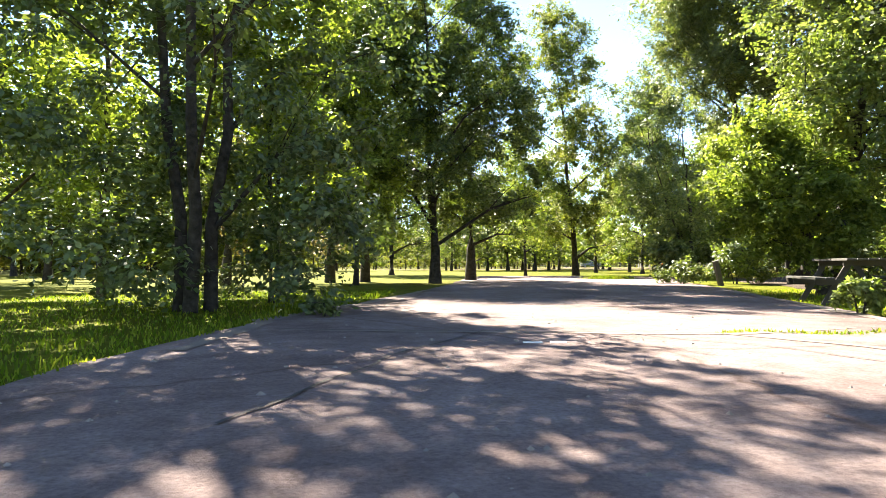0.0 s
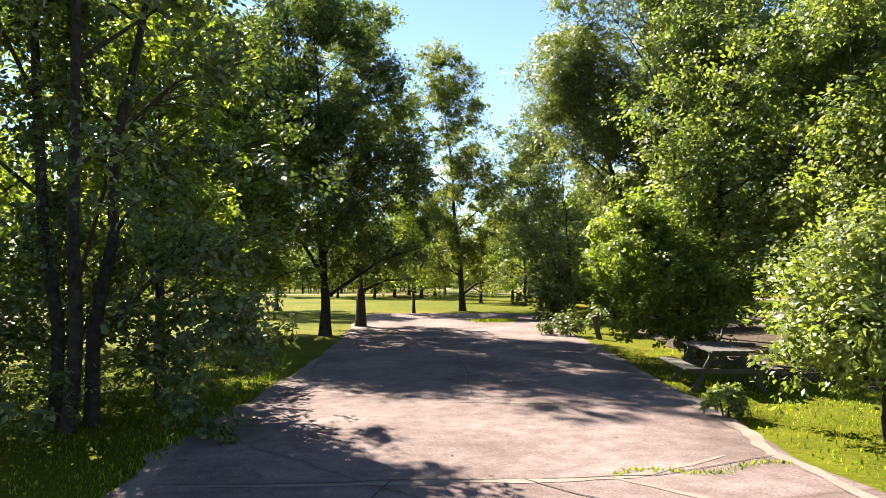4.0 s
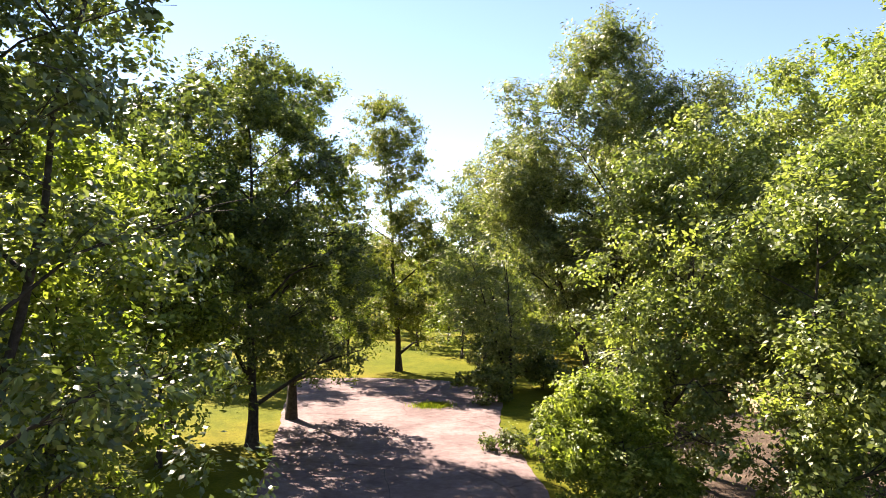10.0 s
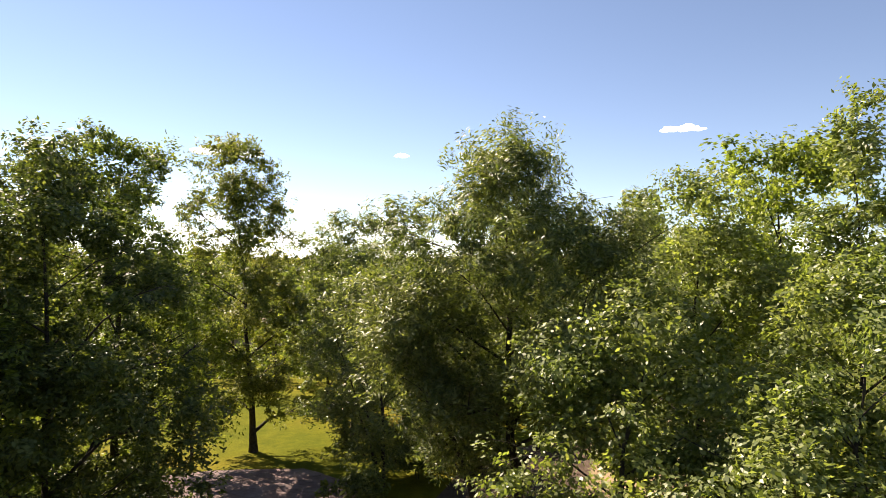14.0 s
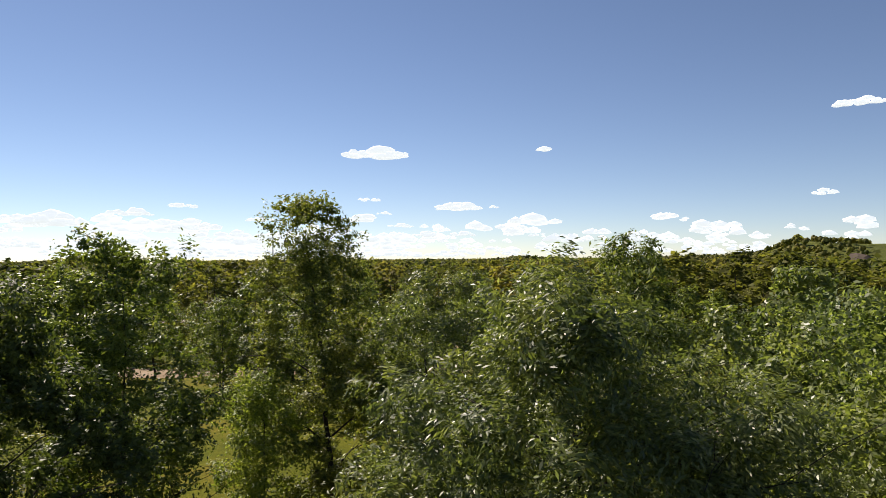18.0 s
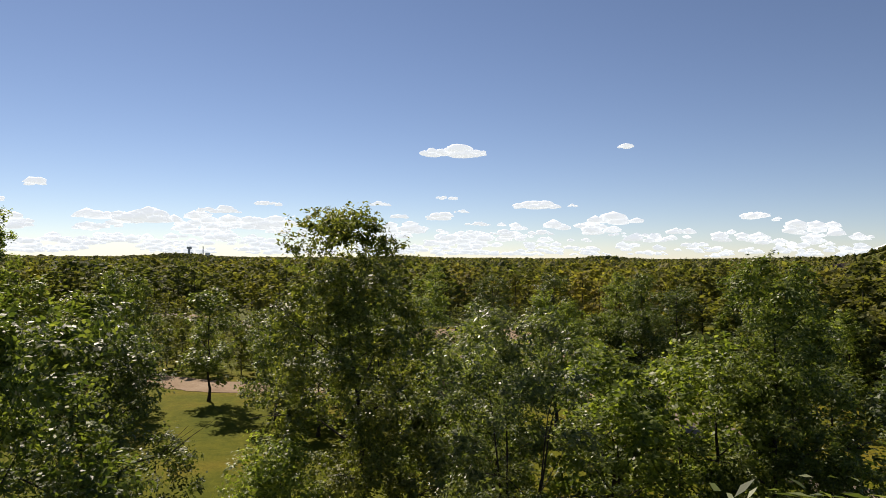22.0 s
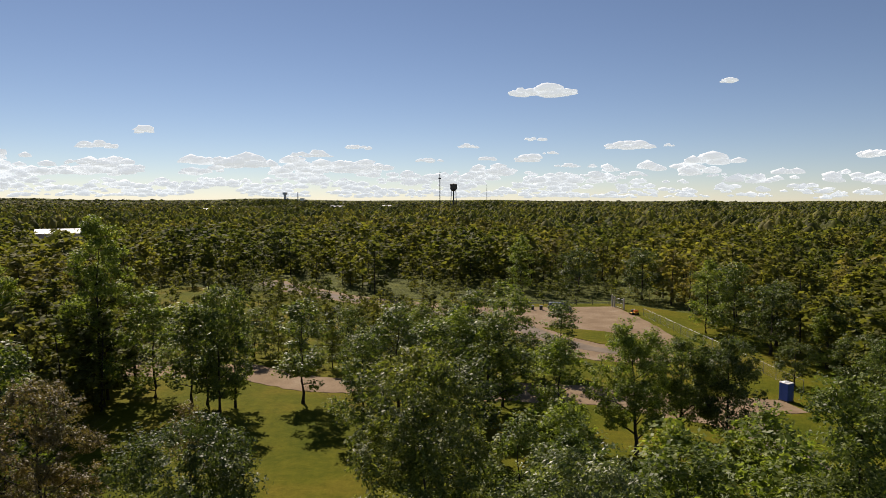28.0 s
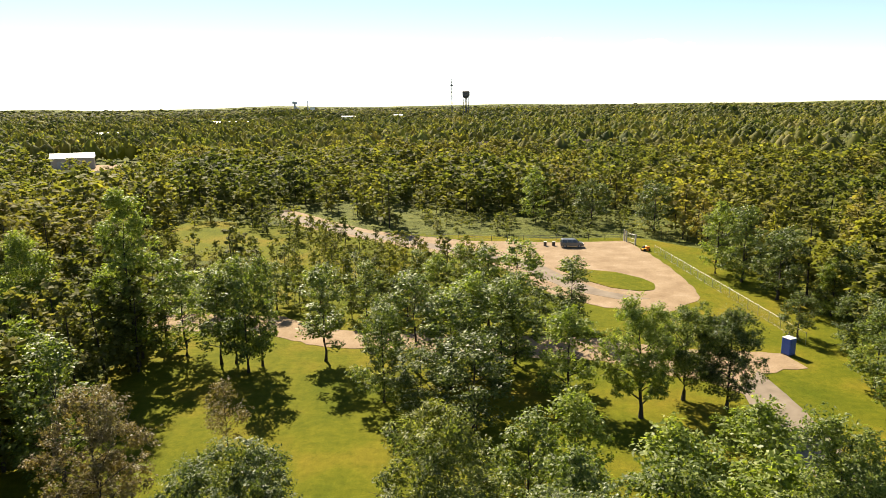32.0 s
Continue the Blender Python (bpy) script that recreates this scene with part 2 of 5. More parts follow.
def part(name, bm, material, parent, label=""):
    me = bpy.data.meshes.new(name)
    bm.to_mesh(me)
    bm.free()
    me.materials.append(material)
    return child(name, me, parent, label)


def box(bm, sx, sy, sz, m=None, bevel=0.0):
    r = bmesh.ops.create_cube(bm, size=1, matrix=(m or Matrix()) @ Matrix.Diagonal((sx, sy, sz, 1)))
    if bevel:
        es = list({e for v in r["verts"] for e in v.link_edges})
        bmesh.ops.bevel(bm, geom=es, offset=bevel, segments=2, affect="EDGES", profile=0.5)
    return bm


def cyl(bm, r1, r2, h, m=None, seg=12):
    bmesh.ops.create_cone(bm, cap_ends=True, segments=seg, radius1=r1, radius2=r2, depth=h, matrix=m or Matrix())
    return bm


def rod(bm, a, b_, r, seg=8):
    a, b_ = Vector(a), Vector(b_)
    d = b_ - a
    m = Matrix.Translation((a + b_) / 2) @ d.to_track_quat("Z", "Y").to_matrix().to_4x4()
    return cyl(bm, r, r, d.length, m, seg)


def tube(points, radii, seg=7):
    """A tapered tube along a line of points: vertices and quads."""
    pts = [Vector(p) for p in points]
    vs, fs = [], []
    for i, p in enumerate(pts):
        d = (pts[min(i + 1, len(pts) - 1)] - pts[max(i - 1, 0)]).normalized()
        q = d.to_track_quat("Z", "Y")
        for k in range(seg):
            a = 2 * math.pi * k / seg
            vs.append(p + q @ Vector((math.cos(a) * radii[i], math.sin(a) * radii[i], 0)))
    for i in range(len(pts) - 1):
        for k in range(seg):
            n = (k + 1) % seg
            fs.append((i * seg + k, i * seg + n, (i + 1) * seg + n, (i + 1) * seg + k))
    return vs, fs


def joined(pieces):
    vs, fs = [], []
    for v, f in pieces:
        o = len(vs)
        vs += v
        fs += [tuple(i + o for i in q) for q in f]
    return vs, fs


def leaves_at(rng, centres, count, spread, size, slim, droop, tufts=20, tidy=0.0):
    """count leaves on the uneven shell of a leafy lobe round every centre: folded rhombs that face outward and up, each an island of its own."""
    m = len(centres)
    n = m * count
    heads = rng.normal(0, 1, (m, tufts, 3))
    heads /= np.linalg.norm(heads, axis=2)[:, :, None]
    reach = rng.uniform(0.45, 1.2, (m, tufts))
    pick = rng.integers(0, tufts, (m, count))
    row = np.arange(m)[:, None]
    off = (heads[row, pick] + rng.normal(0, 0.17, (m, count, 3))).reshape(n, 3)
    off /= np.linalg.norm(off, axis=1)[:, None]
    far = (reach[row, pick] * (1 - 0.5 * rng.random((m, count)) ** 1.6)).reshape(n, 1)
    c = np.repeat(centres, count, 0) + off * far * np.repeat(spread, count, 0)
    hang = rng.normal(0, 0.75, (m, tufts, 3))[row, pick].reshape(n, 3)
    d = rng.normal(0, 0.55, (n, 3)) + hang + off * 0.7 * (1 - tidy)
    d -= off * (d * off).sum(1)[:, None] * tidy
    d[:, 2] = d[:, 2] * 0.6 - droop
    d /= np.linalg.norm(d, axis=1)[:, None]
    u = rng.normal(0, 0.62 * (1 - 0.75 * tidy), (n, 3)) + off * 0.75
    u[:, 2] += 0.55
    s = np.cross(d, u)
    s /= np.linalg.norm(s, axis=1)[:, None] + 1e-9
    nrm = np.cross(s, d)
    L = size * rng.uniform(0.65, 1.3, (n, 1))
    Wd = L * slim
    v = np.stack([c, c + d * L * 0.45 + s * Wd * 0.5 + nrm * L * 0.06, c + d * L, c + d * L * 0.45 - s * Wd * 0.5 + nrm * L * 0.06], 1)
    return v.reshape(-1, 3), np.arange(n * 4, dtype=np.int32).reshape(-1, 4)


def crown_radius(u, kind):
    """Crown outline: share of the full radius at the height u (0 foot, 1 top)."""
    if kind == "poplar":
        return min(1.0, 0.6 + 1.6 * u) * max(0.02, 1 - u ** 4.5) ** 0.65
    if kind == "column":
        return min(1.0, 0.75 + 1.0 * u) * max(0.02, 1 - u ** 7) ** 0.5
    if kind == "oval":
        return min(1.0, 0.72 + 1.1 * u) * max(0.02, 1 - u ** 3.2) ** 0.6
    if kind == "round":
        return max(0.0, 1 - (2 * u - 0.95) ** 2) ** 0.5 if u < 0.97 else 0.15
    return max(0.02, (1 - u) ** 0.55) * (0.6 + 0.4 * min(1, u * 6))


def grow_tree(name, label, seed, height, radius, foot, leaf, kind="round", trunk=0.2, lean=(0, 0), stems=1, limbs=12,
              clumps=420, per=60, size=0.2, slim=0.5, spread=1.1, droop=0.3, category="tree", detail=True, hang=0.0, skirt=0, clear=None, inner=0):
    """A tree at the origin with the parts trunk, limb and crown."""
    rng = np.random.default_rng(seed)
    rnd = random.Random(seed)
    if detail:
        clumps, per, spread = int(clumps * 1.5), int(per * 0.55), spread * 0.78
        size *= 1.06
    ob = new(name)
    tagged(ob, label, category)
    axis_at = lambda z: Vector((lean[0] * (z / height) ** 1.3, lean[1] * (z / height) ** 1.3, z))
    lines = []
    for k in range(stems):
        a = 2 * math.pi * k / stems + rnd.random()
        off = Vector((math.cos(a), math.sin(a), 0)) if stems > 1 else Vector()
        top = height * (0.86 - 0.1 * rnd.random() * (stems > 1))
        pts, rad = [], []
        steps = 9
        for i in range(steps + 1):
            z = top * i / steps
            w = Vector((rnd.gauss(0, 0.03), rnd.gauss(0, 0.03), 0)) * (height / 8 if 0 < i else 0)
            spreadout = off * (trunk * 2.5 + radius * 0.34 * (i / steps) ** 1.25)
            pts.append(axis_at(z) + spreadout + w)
            flare = (1.45 if stems == 1 else 1.1) if i == 0 else 1.0
            rad.append(max(0.012, trunk * flare * (1 - 0.93 * (i / steps) ** 0.85)))
        pts[0].z = -0.15
        lines.append((pts, rad))
        child("trunk", mesh_of("trunk", *tube(pts, rad, 9 if detail else 6), BARK, True), ob)
    lob = [(rnd.uniform(0, 6.28), rnd.uniform(0.1, 0.95), rnd.uniform(-0.2, 0.24)) for _ in range(11)]

    def outline(a, u):
        r = crown_radius(u, kind)
        for la, lu, lw in lob:
            r *= 1 + lw * math.exp(-((math.atan2(math.sin(a - la), math.cos(a - la))) / 0.75) ** 2 - ((u - lu) / 0.16) ** 2)
        return r * radius

    centres = []
    for k in range(limbs):
        u0 = (k + rnd.random()) / limbs
        z0 = foot * 0.75 + (height * 0.86 - foot * 0.75) * u0
        pts, rad = lines[k % stems]
        i = min(len(pts) - 2, int(z0 / (pts[-1].z) * (len(pts) - 1)))
        f = (z0 - pts[i].z) / max(0.01, pts[i + 1].z - pts[i].z)
        start = pts[i].lerp(pts[i + 1], min(1, max(0, f)))
        r0 = (rad[i] * (1 - f) + rad[i + 1] * f) * rnd.uniform(0.42, 0.62)
        a = k * 2.4 + rnd.uniform(-0.4, 0.4)
        rise = rnd.uniform(0.35, 0.95) * (0.6 + 0.5 * u0)
        u1 = min(0.97, (z0 + radius * rise * 0.8 - foot) / (height - foot))
        reach = outline(a, max(0.05, u1)) * rnd.uniform(0.7, 0.95)
        ax = axis_at(z0)
        end = Vector((ax.x + math.cos(a) * reach, ax.y + math.sin(a) * reach, z0 + reach * rise - hang * reach))
        pieces = []
        mid = start.lerp(end, 0.5) + Vector((rnd.gauss(0, 0.12), rnd.gauss(0, 0.12), 0.12 * reach + hang * reach * 0.6))
        line = [start, start.lerp(mid, 0.5), mid, mid.lerp(end, 0.55), end]
        pieces.append(tube(line, [r0, r0 * 0.8, r0 * 0.58, r0 * 0.36, r0 * 0.12], 6 if detail else 4))
        for j in range(5 if detail else 2):
            s = rnd.uniform(0.35, 0.98)
            q = start.lerp(mid, s * 2) if s < 0.5 else mid.lerp(end, s * 2 - 1)
            aa = a + rnd.uniform(-1.2, 1.2)
            ln = reach * rnd.uniform(0.2, 0.42)
            e = q + Vector((math.cos(aa) * ln, math.sin(aa) * ln, ln * rnd.uniform(-0.1, 0.9) - hang * ln))
            pieces.append(tube([q, q.lerp(e, 0.5) + Vector((0, 0, 0.06)), e], [r0 * 0.3, r0 * 0.2, 0.006], 4 if detail else 3))
        centres.append(start.lerp(end, 0.86))
        child("limb", mesh_of("limb", *joined(pieces), BARK, True), ob)
    while len(centres) < clumps:
        u = 0.06 + 0.9 * rnd.random()
        a = rnd.uniform(0, 6.283)
        if rnd.random() > crown_radius(u, kind) ** (0.8 if kind in ("oval", "column") else 1.3) + 0.14:
            continue
        r = max(0.0, outline(a, u) - spread * (0.75 if detail else 0.45)) * (rnd.random() ** (0.5 if detail else 0.4))
        ax = axis_at(foot + (height - foot) * u)
        if clear and abs(a - clear[0]) < clear[1] and r > 0.5 and ax.z < clear[2]:
            continue
        hole = noise.noise(Vector((ax.x + math.cos(a) * r, ax.y + math.sin(a) * r, ax.z)) * 0.55 + Vector((seed * 7.1, 0, 0)))
        if hole < (-0.2 if detail else -0.3) and rnd.random() < 0.85:
            continue
        centres.append(Vector((ax.x + math.cos(a) * r, ax.y + math.sin(a) * r, ax.z)))
    for k in range(inner):
        a, r, ax = rnd.uniform(0, 6.283), radius * rnd.uniform(0.0, 0.4), axis_at(height * rnd.uniform(0.33, 0.85))
        centres.append(Vector((ax.x + math.cos(a) * r, ax.y + math.sin(a) * r, ax.z)))
    for k in range(skirt):
        a, r, z = rnd.uniform(0, 6.283), radius * rnd.uniform(0.25, 0.75), rnd.uniform(0.35, 2.6)
        if clear and abs(a - clear[0]) < clear[1]:
            continue
        centres.append(Vector((math.cos(a) * r, math.sin(a) * r, z)))
    c = np.array([tuple(v) for v in centres])
    sp = np.stack([np.full(len(c), 1.0), np.full(len(c), 1.0), np.full(len(c), 0.8)], 1) * spread * rng.uniform(0.7, 1.3, (len(c), 1))
    v, f = leaves_at(rng, c, per, sp, size, slim, droop, 20, 0.3)
    ok = v.reshape(-1, 4, 3)[:, :, 2].min(1) > 0.05
    f = f[ok]
    used = np.unique(f)
    remap = np.zeros(len(v), dtype=np.int32)
    remap[used] = np.arange(len(used))
    child("crown", mesh_of("crown", v[used], remap[f], leaf), ob)
    return ob


def put(ob, x, y, turn=0.0, z=0.0):
    ob.matrix_basis = pose(x, y, z, 0, 0, turn)
    return ob


def land(x, y):
    """Height of the ground: flat park, low rolling country far off, a steep-sided ridge to the east."""
    d = math.hypot(x, y)
    if d < 500:
        return 0.0
    az = math.degrees(math.atan2(x, y))
    k = min(1.0, (d - 500) / 1500)
    h = k * (noise.noise(Vector((x, y, 0)) / 900.0) * 9 + 2)
    if 800 < d < 2600:
        e = (0.35 * min(1, max(0, (az - 29) / 11)) + 0.65 * min(1, max(0, (az - 40.5) / 3.0))) * min(1, max(0, (75 - az) / 10))
        s = min(1, max(0, (d - 1150) / 160)) * min(1, max(0, (2600 - d) / 600))
        h += 42 * e * s * (0.85 + 0.3 * noise.noise(Vector((x, y, 5)) / 200.0))
        for a0, wide, tall in ((-34.6, 1.4, 9), (-13.0, 2.6, 8), (22.5, 2.6, 8), (5.5, 2.5, 5)):
            h += s * tall * math.exp(-((az - a0) / wide) ** 2)
    if d > 2500:
        h += min(1, (d - 2500) / 800) * (10 + 22 * max(0, noise.noise(Vector((az / 9.0, 3.1, 0)))) )
    return h


# ---- ground ----
rings = [0, 6, 12, 20, 30, 45, 60, 80, 105, 140, 190, 250, 330, 420, 500, 600, 720, 860, 1000, 1100, 1180, 1260, 1350, 1500, 1700, 1950, 2250,
         2500, 2700, 3000, 3400, 4000, 4800]
SEG = 180
gv, gf = [(0, 0, 0)], []
for r in rings[1:]:
    for k in range(SEG):
        a = 2 * math.pi * k / SEG
        x, y = r * math.sin(a), r * math.cos(a)
        gv.append((x, y, land(x, y)))
for k in range(SEG):
    gf.append((0, 1 + (k + 1) % SEG, 1 + k))
for i in range(len(rings) - 2):
    o = 1 + i * SEG
    for k in range(SEG):
        n = (k + 1) % SEG
        gf.append((o + k, o + n, o + SEG + n, o + SEG + k))
ground = new("ground", mesh_of("ground", gv, gf, FIELD, True))
tagged(ground, "rough green woodland floor reaching the horizon", "ground", kind="structure")


def slab(name, outline, z, material, label, category, thick=0.25, wobble=0.0, step=1.2, seed=1, kind="structure"):
    """A flat patch of ground with an uneven rim, its top at z."""
    rnd = random.Random(seed)
    pts = []
    n = len(outline)
    for i in range(n):
        a, b_ = Vector((*outline[i], 0)), Vector((*outline[(i + 1) % n], 0))
        m = max(1, int((b_ - a).length / step))
        for j in range(m):
            p = a.lerp(b_, j / m)
            w = noise.noise(p * 0.45 + Vector((seed, 0, 0))) * wobble + rnd.uniform(-1, 1) * wobble * 0.25
            d = (b_ - a).normalized()
            pts.append((p.x - d.y * w, p.y + d.x * w))
    bm = bmesh.new()
    f = bm.faces.new([bm.verts.new((x, y, z)) for x, y in pts])
    if f.normal.z < 0:
        f.normal_flip()
    bm.normal_update()
    r = bmesh.ops.extrude_face_region(bm, geom=[f])
    bmesh.ops.translate(bm, vec=(0, 0, -thick), verts=[g for g in r["geom"] if isinstance(g, bmesh.types.BMVert)])
    bmesh.ops.recalc_face_normals(bm, faces=bm.faces)
    bmesh.ops.triangulate(bm, faces=[f for f in bm.faces if len(f.verts) > 4])
    me = bpy.data.meshes.new(name)
    bm.to_mesh(me)
    bm.free()
    me.materials.append(material)
    return tagged(new(name, me), label, category, kind=kind)


slab("lawn", [(-60, -30), (55, -30), (58, 60), (63, 96), (63, 118), (62, 146), (50, 160), (30, 160), (-10, 172), (-60, 190), (-75, 150), (-30, 140), (-32, 104), (-32, 60), (-60, 40)],
     0.03, GRASS, "mown grass of the park with dry yellowish patches", "lawn", wobble=0.8, step=4)
PAD = [(-2.4, -14), (-2.4, 4.3), (-2.1, 8), (-1.2, 12.4), (-0.3, 18), (0.4, 24), (1.3, 34), (2.4, 39.5), (6, 39), (10, 37.5), (12.0, 33), (9.3, 26), (7.4, 17), (5.9, 10.8),
       (4.9, 6.4), (4.3, 2), (4.3, -14)]
slab("parking_pad", PAD, 0.06, GRAVEL, "pinkish packed gravel parking pad with worn cracks", "parking pad", wobble=0.18, step=0.5, seed=3)

# ---- near trees ----
random.seed(4)
ash = "leafy green ash tree on the grass"
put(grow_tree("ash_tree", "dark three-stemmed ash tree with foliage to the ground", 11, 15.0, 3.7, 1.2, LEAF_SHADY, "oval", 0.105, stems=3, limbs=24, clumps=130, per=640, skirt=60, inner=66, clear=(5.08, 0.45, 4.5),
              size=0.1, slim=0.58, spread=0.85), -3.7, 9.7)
put(grow_tree("ash_tree", "young ash tree with leaves down to the grass", 61, 9.0, 2.3, 1.7, LEAF_YELLOW, "oval", 0.08, limbs=14, clumps=40, per=420, size=0.13, slim=0.6, spread=0.75), -3.7, 14.8)
# Sapling added only so that its crown casts more shade on the pad.
put(grow_tree("ash_tree", "slender ash sapling added beside the stems to shade the pad", 69, 8.6, 1.8, 2.5, LEAF_YELLOW, "oval", 0.06, limbs=12, clumps=24, per=380, size=0.12, slim=0.6, spread=0.75), -3.1, 11.9)
put(grow_tree("ash_tree", "bushy ash tree on the shaded lawn", 62, 10.4, 2.8, 1.7, LEAF_YELLOW, "round", 0.11, limbs=14, clumps=44, per=420, size=0.14, slim=0.6), -7.2, 14.0)
put(grow_tree("ash_tree", "young dark ash with low hanging branches", 68, 10.2, 3.2, 1.3, LEAF_YELLOW, "oval", 0.1, limbs=16, clumps=58, per=420, size=0.14), -3.0, 22.6)
put(grow_tree("ash_tree", "dense green ash tree among the others", 63, 12.4, 3.2, 2.0, LEAF_YELLOW, "round", 0.16, limbs=14, clumps=44, per=400, size=0.165), -7.6, 23.0)
put(grow_tree("ash_tree", "tall dark ash tree with a straight trunk beside the gravel", 12, 13.7, 4.9, 1.7, LEAF_DARK, "oval", 0.2, lean=(-0.6, 0.2), limbs=18, clumps=96, per=1050, size=0.128, inner=24), -0.3, 24.4)
put(grow_tree("ash_tree", "tall ash tree behind the darker one", 13, 15.3, 3.0, 1.8, LEAF_ASH, "column", 0.2, limbs=14, clumps=66, per=900, size=0.135), 1.2, 28.7)
put(grow_tree("ash_tree", "broad ash tree with a straight trunk on the grass", 24, 12.4, 3.3, 2.0, LEAF_ASH, "cone", 0.17, limbs=16, clumps=52, per=700, size=0.145, inner=16), -4.5, 26.2)
put(grow_tree("poplar_tree", "slender poplar with a leaning trunk on the lawn", 14, 17.6, 3.4, 1.3, LEAF_POPLAR, "column", 0.2, lean=(-1.7, -0.6), limbs=18, clumps=100, per=760,
              size=0.15), 8.4, 41.6)
put(grow_tree("forked_tree", "steeply leaning tree with a dense round crown over the gravel", 72, 10.8, 2.7, 4.6, LEAF_WILLOW, "round", 0.19, lean=(-4.5, -0.6), limbs=18, clumps=46, per=1250, size=0.125,
              slim=0.3, droop=0.4, spread=1.1), 11.6, 21.6)
put(grow_tree("forked_tree", "broad tree with a forked leaning trunk", 15, 13.8, 4.7, 5.8, LEAF_WILLOW, "round", 0.24, lean=(-2.3, -2.6), limbs=22, clumps=110, per=1500, size=0.128,
              slim=0.3, droop=0.4, spread=1.25), 12.0, 21.5)
put(grow_tree("box_elder", "bright yellow-green box elder over the picnic table", 16, 10.2, 3.2, 2.3, LEAF_ELDER, "round", 0.17, lean=(1.5, -0.8), limbs=16, clumps=58, per=980,
              size=0.102, slim=0.6, hang=0.25), 8.9, 14.9)
put(grow_tree("box_elder", "yellow-green box elder among the others", 17, 10.8, 3.0, 1.6, LEAF_ELDER, "round", 0.17, limbs=16, clumps=56, per=1000, size=0.106), 12.4, 11.4)
put(grow_tree("box_elder", "leafy young box elder with a dark straight trunk", 64, 9.2, 2.7, 1.1, LEAF_ELDER, "oval", 0.11, limbs=14, clumps=60, per=700, size=0.1, slim=0.6, spread=0.9), 9.9, 11.0)
put(grow_tree("box_elder", "slim box elder with feathery top shoots", 18, 14.9, 2.4, 1.6, LEAF_ELDER, "cone", 0.14, limbs=18, clumps=62, per=800, size=0.11, spread=0.8), 14.6, 12.8)
put(grow_tree("box_elder", "small box elder with a slim trunk and low hanging leaves", 19, 2.85, 1.65, 0.75, LEAF_ELDER, "round", 0.06, stems=2, limbs=14, clumps=60, per=440, size=0.095, spread=0.75, hang=0.35), 6.6, 7.0)
put(grow_tree("box_elder", "leaning box elder with low drooping branches", 25, 3.8, 2.0, 0.5, LEAF_YELLOW, "round", 0.13, lean=(-1.4, 0.0), limbs=14, clumps=64, per=760, size=0.1,
              hang=0.3, spread=0.7), 8.1, 14.0)
put(grow_tree("ash_tree", ash, 20, 12.0, 3.2, 2.3, LEAF_ASH, "round", 0.16, limbs=14, clumps=44, per=480, size=0.2), 14.4, 47.5)
put(grow_tree("willow_tree", "round multi-stemmed willow at the gravel's end", 21, 13.8, 4.5, 0.9, LEAF_WILLOW, "round", 0.11, stems=4, limbs=16, clumps=72, per=560, size=0.18, slim=0.4), 13.6, 41.0)
put(grow_tree("ash_tree", ash, 22, 13.7, 4.8, 1.6, LEAF_DARK, "round", 0.2, limbs=14, clumps=100, per=560, size=0.16, inner=20), -3.6, 46.0)
put(grow_tree("maple_tree", "thinning grey-brown maple with few leaves", 23, 12.2, 4.2, 1.6, LEAF_DRY, "round", 0.18, limbs=24, clumps=64, per=560, size=0.16), -16.4, 55.6)
put(grow_tree("birch_tree", "small thin birch with sparse browning leaves", 71, 6.9, 2.0, 1.4, LEAF_DRY, "oval", 0.07, limbs=16, clumps=20, per=200, size=0.16), -12.0, 68.5)
put(grow_tree("ash_tree", "small light green ash beside the taller poplar", 66, 9.6, 2.7, 1.2, LEAF_YELLOW, "round", 0.1, limbs=12, clumps=48, per=480, size=0.15), 5.0, 39.9)
put(grow_tree("poplar_tree", "tall leafy poplar among lower trees", 26, 16.2, 3.9, 2.0, LEAF_ASH, "oval", 0.2, limbs=16, clumps=90, per=560, size=0.17, inner=16), 26.2, 43.6)

put(grow_tree("box_elder", "tall yellow-green box elder behind the picnic table", 28, 13.6, 3.7, 2.0, LEAF_ELDER, "round", 0.18, limbs=16, clumps=70, per=760, size=0.13, inner=16), 16.4, 18.4)
put(grow_tree("ash_tree", "tall bright ash tree in the grove", 29, 16.4, 3.7, 2.5, LEAF_YELLOW, "round", 0.2, limbs=16, clumps=60, per=640, size=0.165), 20.6, 18.8)
put(grow_tree("willow_tree", "low bushy willow at the gravel's edge", 30, 9.8, 3.3, 0.7, LEAF_WILLOW, "round", 0.08, lean=(-2.0, -0.8), stems=4, limbs=14, clumps=54, per=560, size=0.16, slim=0.4), 12.4, 33.0)
put(grow_tree("ash_tree", "dense leafy ash tree behind the gravel", 37, 13.0, 3.2, 2.2, LEAF_ASH, "round", 0.18, limbs=14, clumps=54, per=560, size=0.165), -3.2, 27.0)

put(grow_tree("park_tree", "broad yellowish tree with a leaning trunk beside the lane", 81, 12.4, 4.3, 1.6, LEAF_YELLOW, "round", 0.2, lean=(-0.8, 0.4), limbs=18, clumps=64, per=420, size=0.21, inner=14), 26.2, 74.0)
put(grow_tree("park_tree", "broad green tree grown together with its neighbour", 82, 11.2, 4.2, 1.4, LEAF_ASH, "round", 0.18, limbs=16, clumps=64, per=420, size=0.21, inner=14), 31.6, 77.8)
put(grow_tree("park_tree", "dark spreading tree at the path's bend", 83, 10.8, 3.9, 1.0, LEAF_DARK, "round", 0.17, limbs=16, clumps=60, per=420, size=0.2, inner=14), 35.2, 75.8)
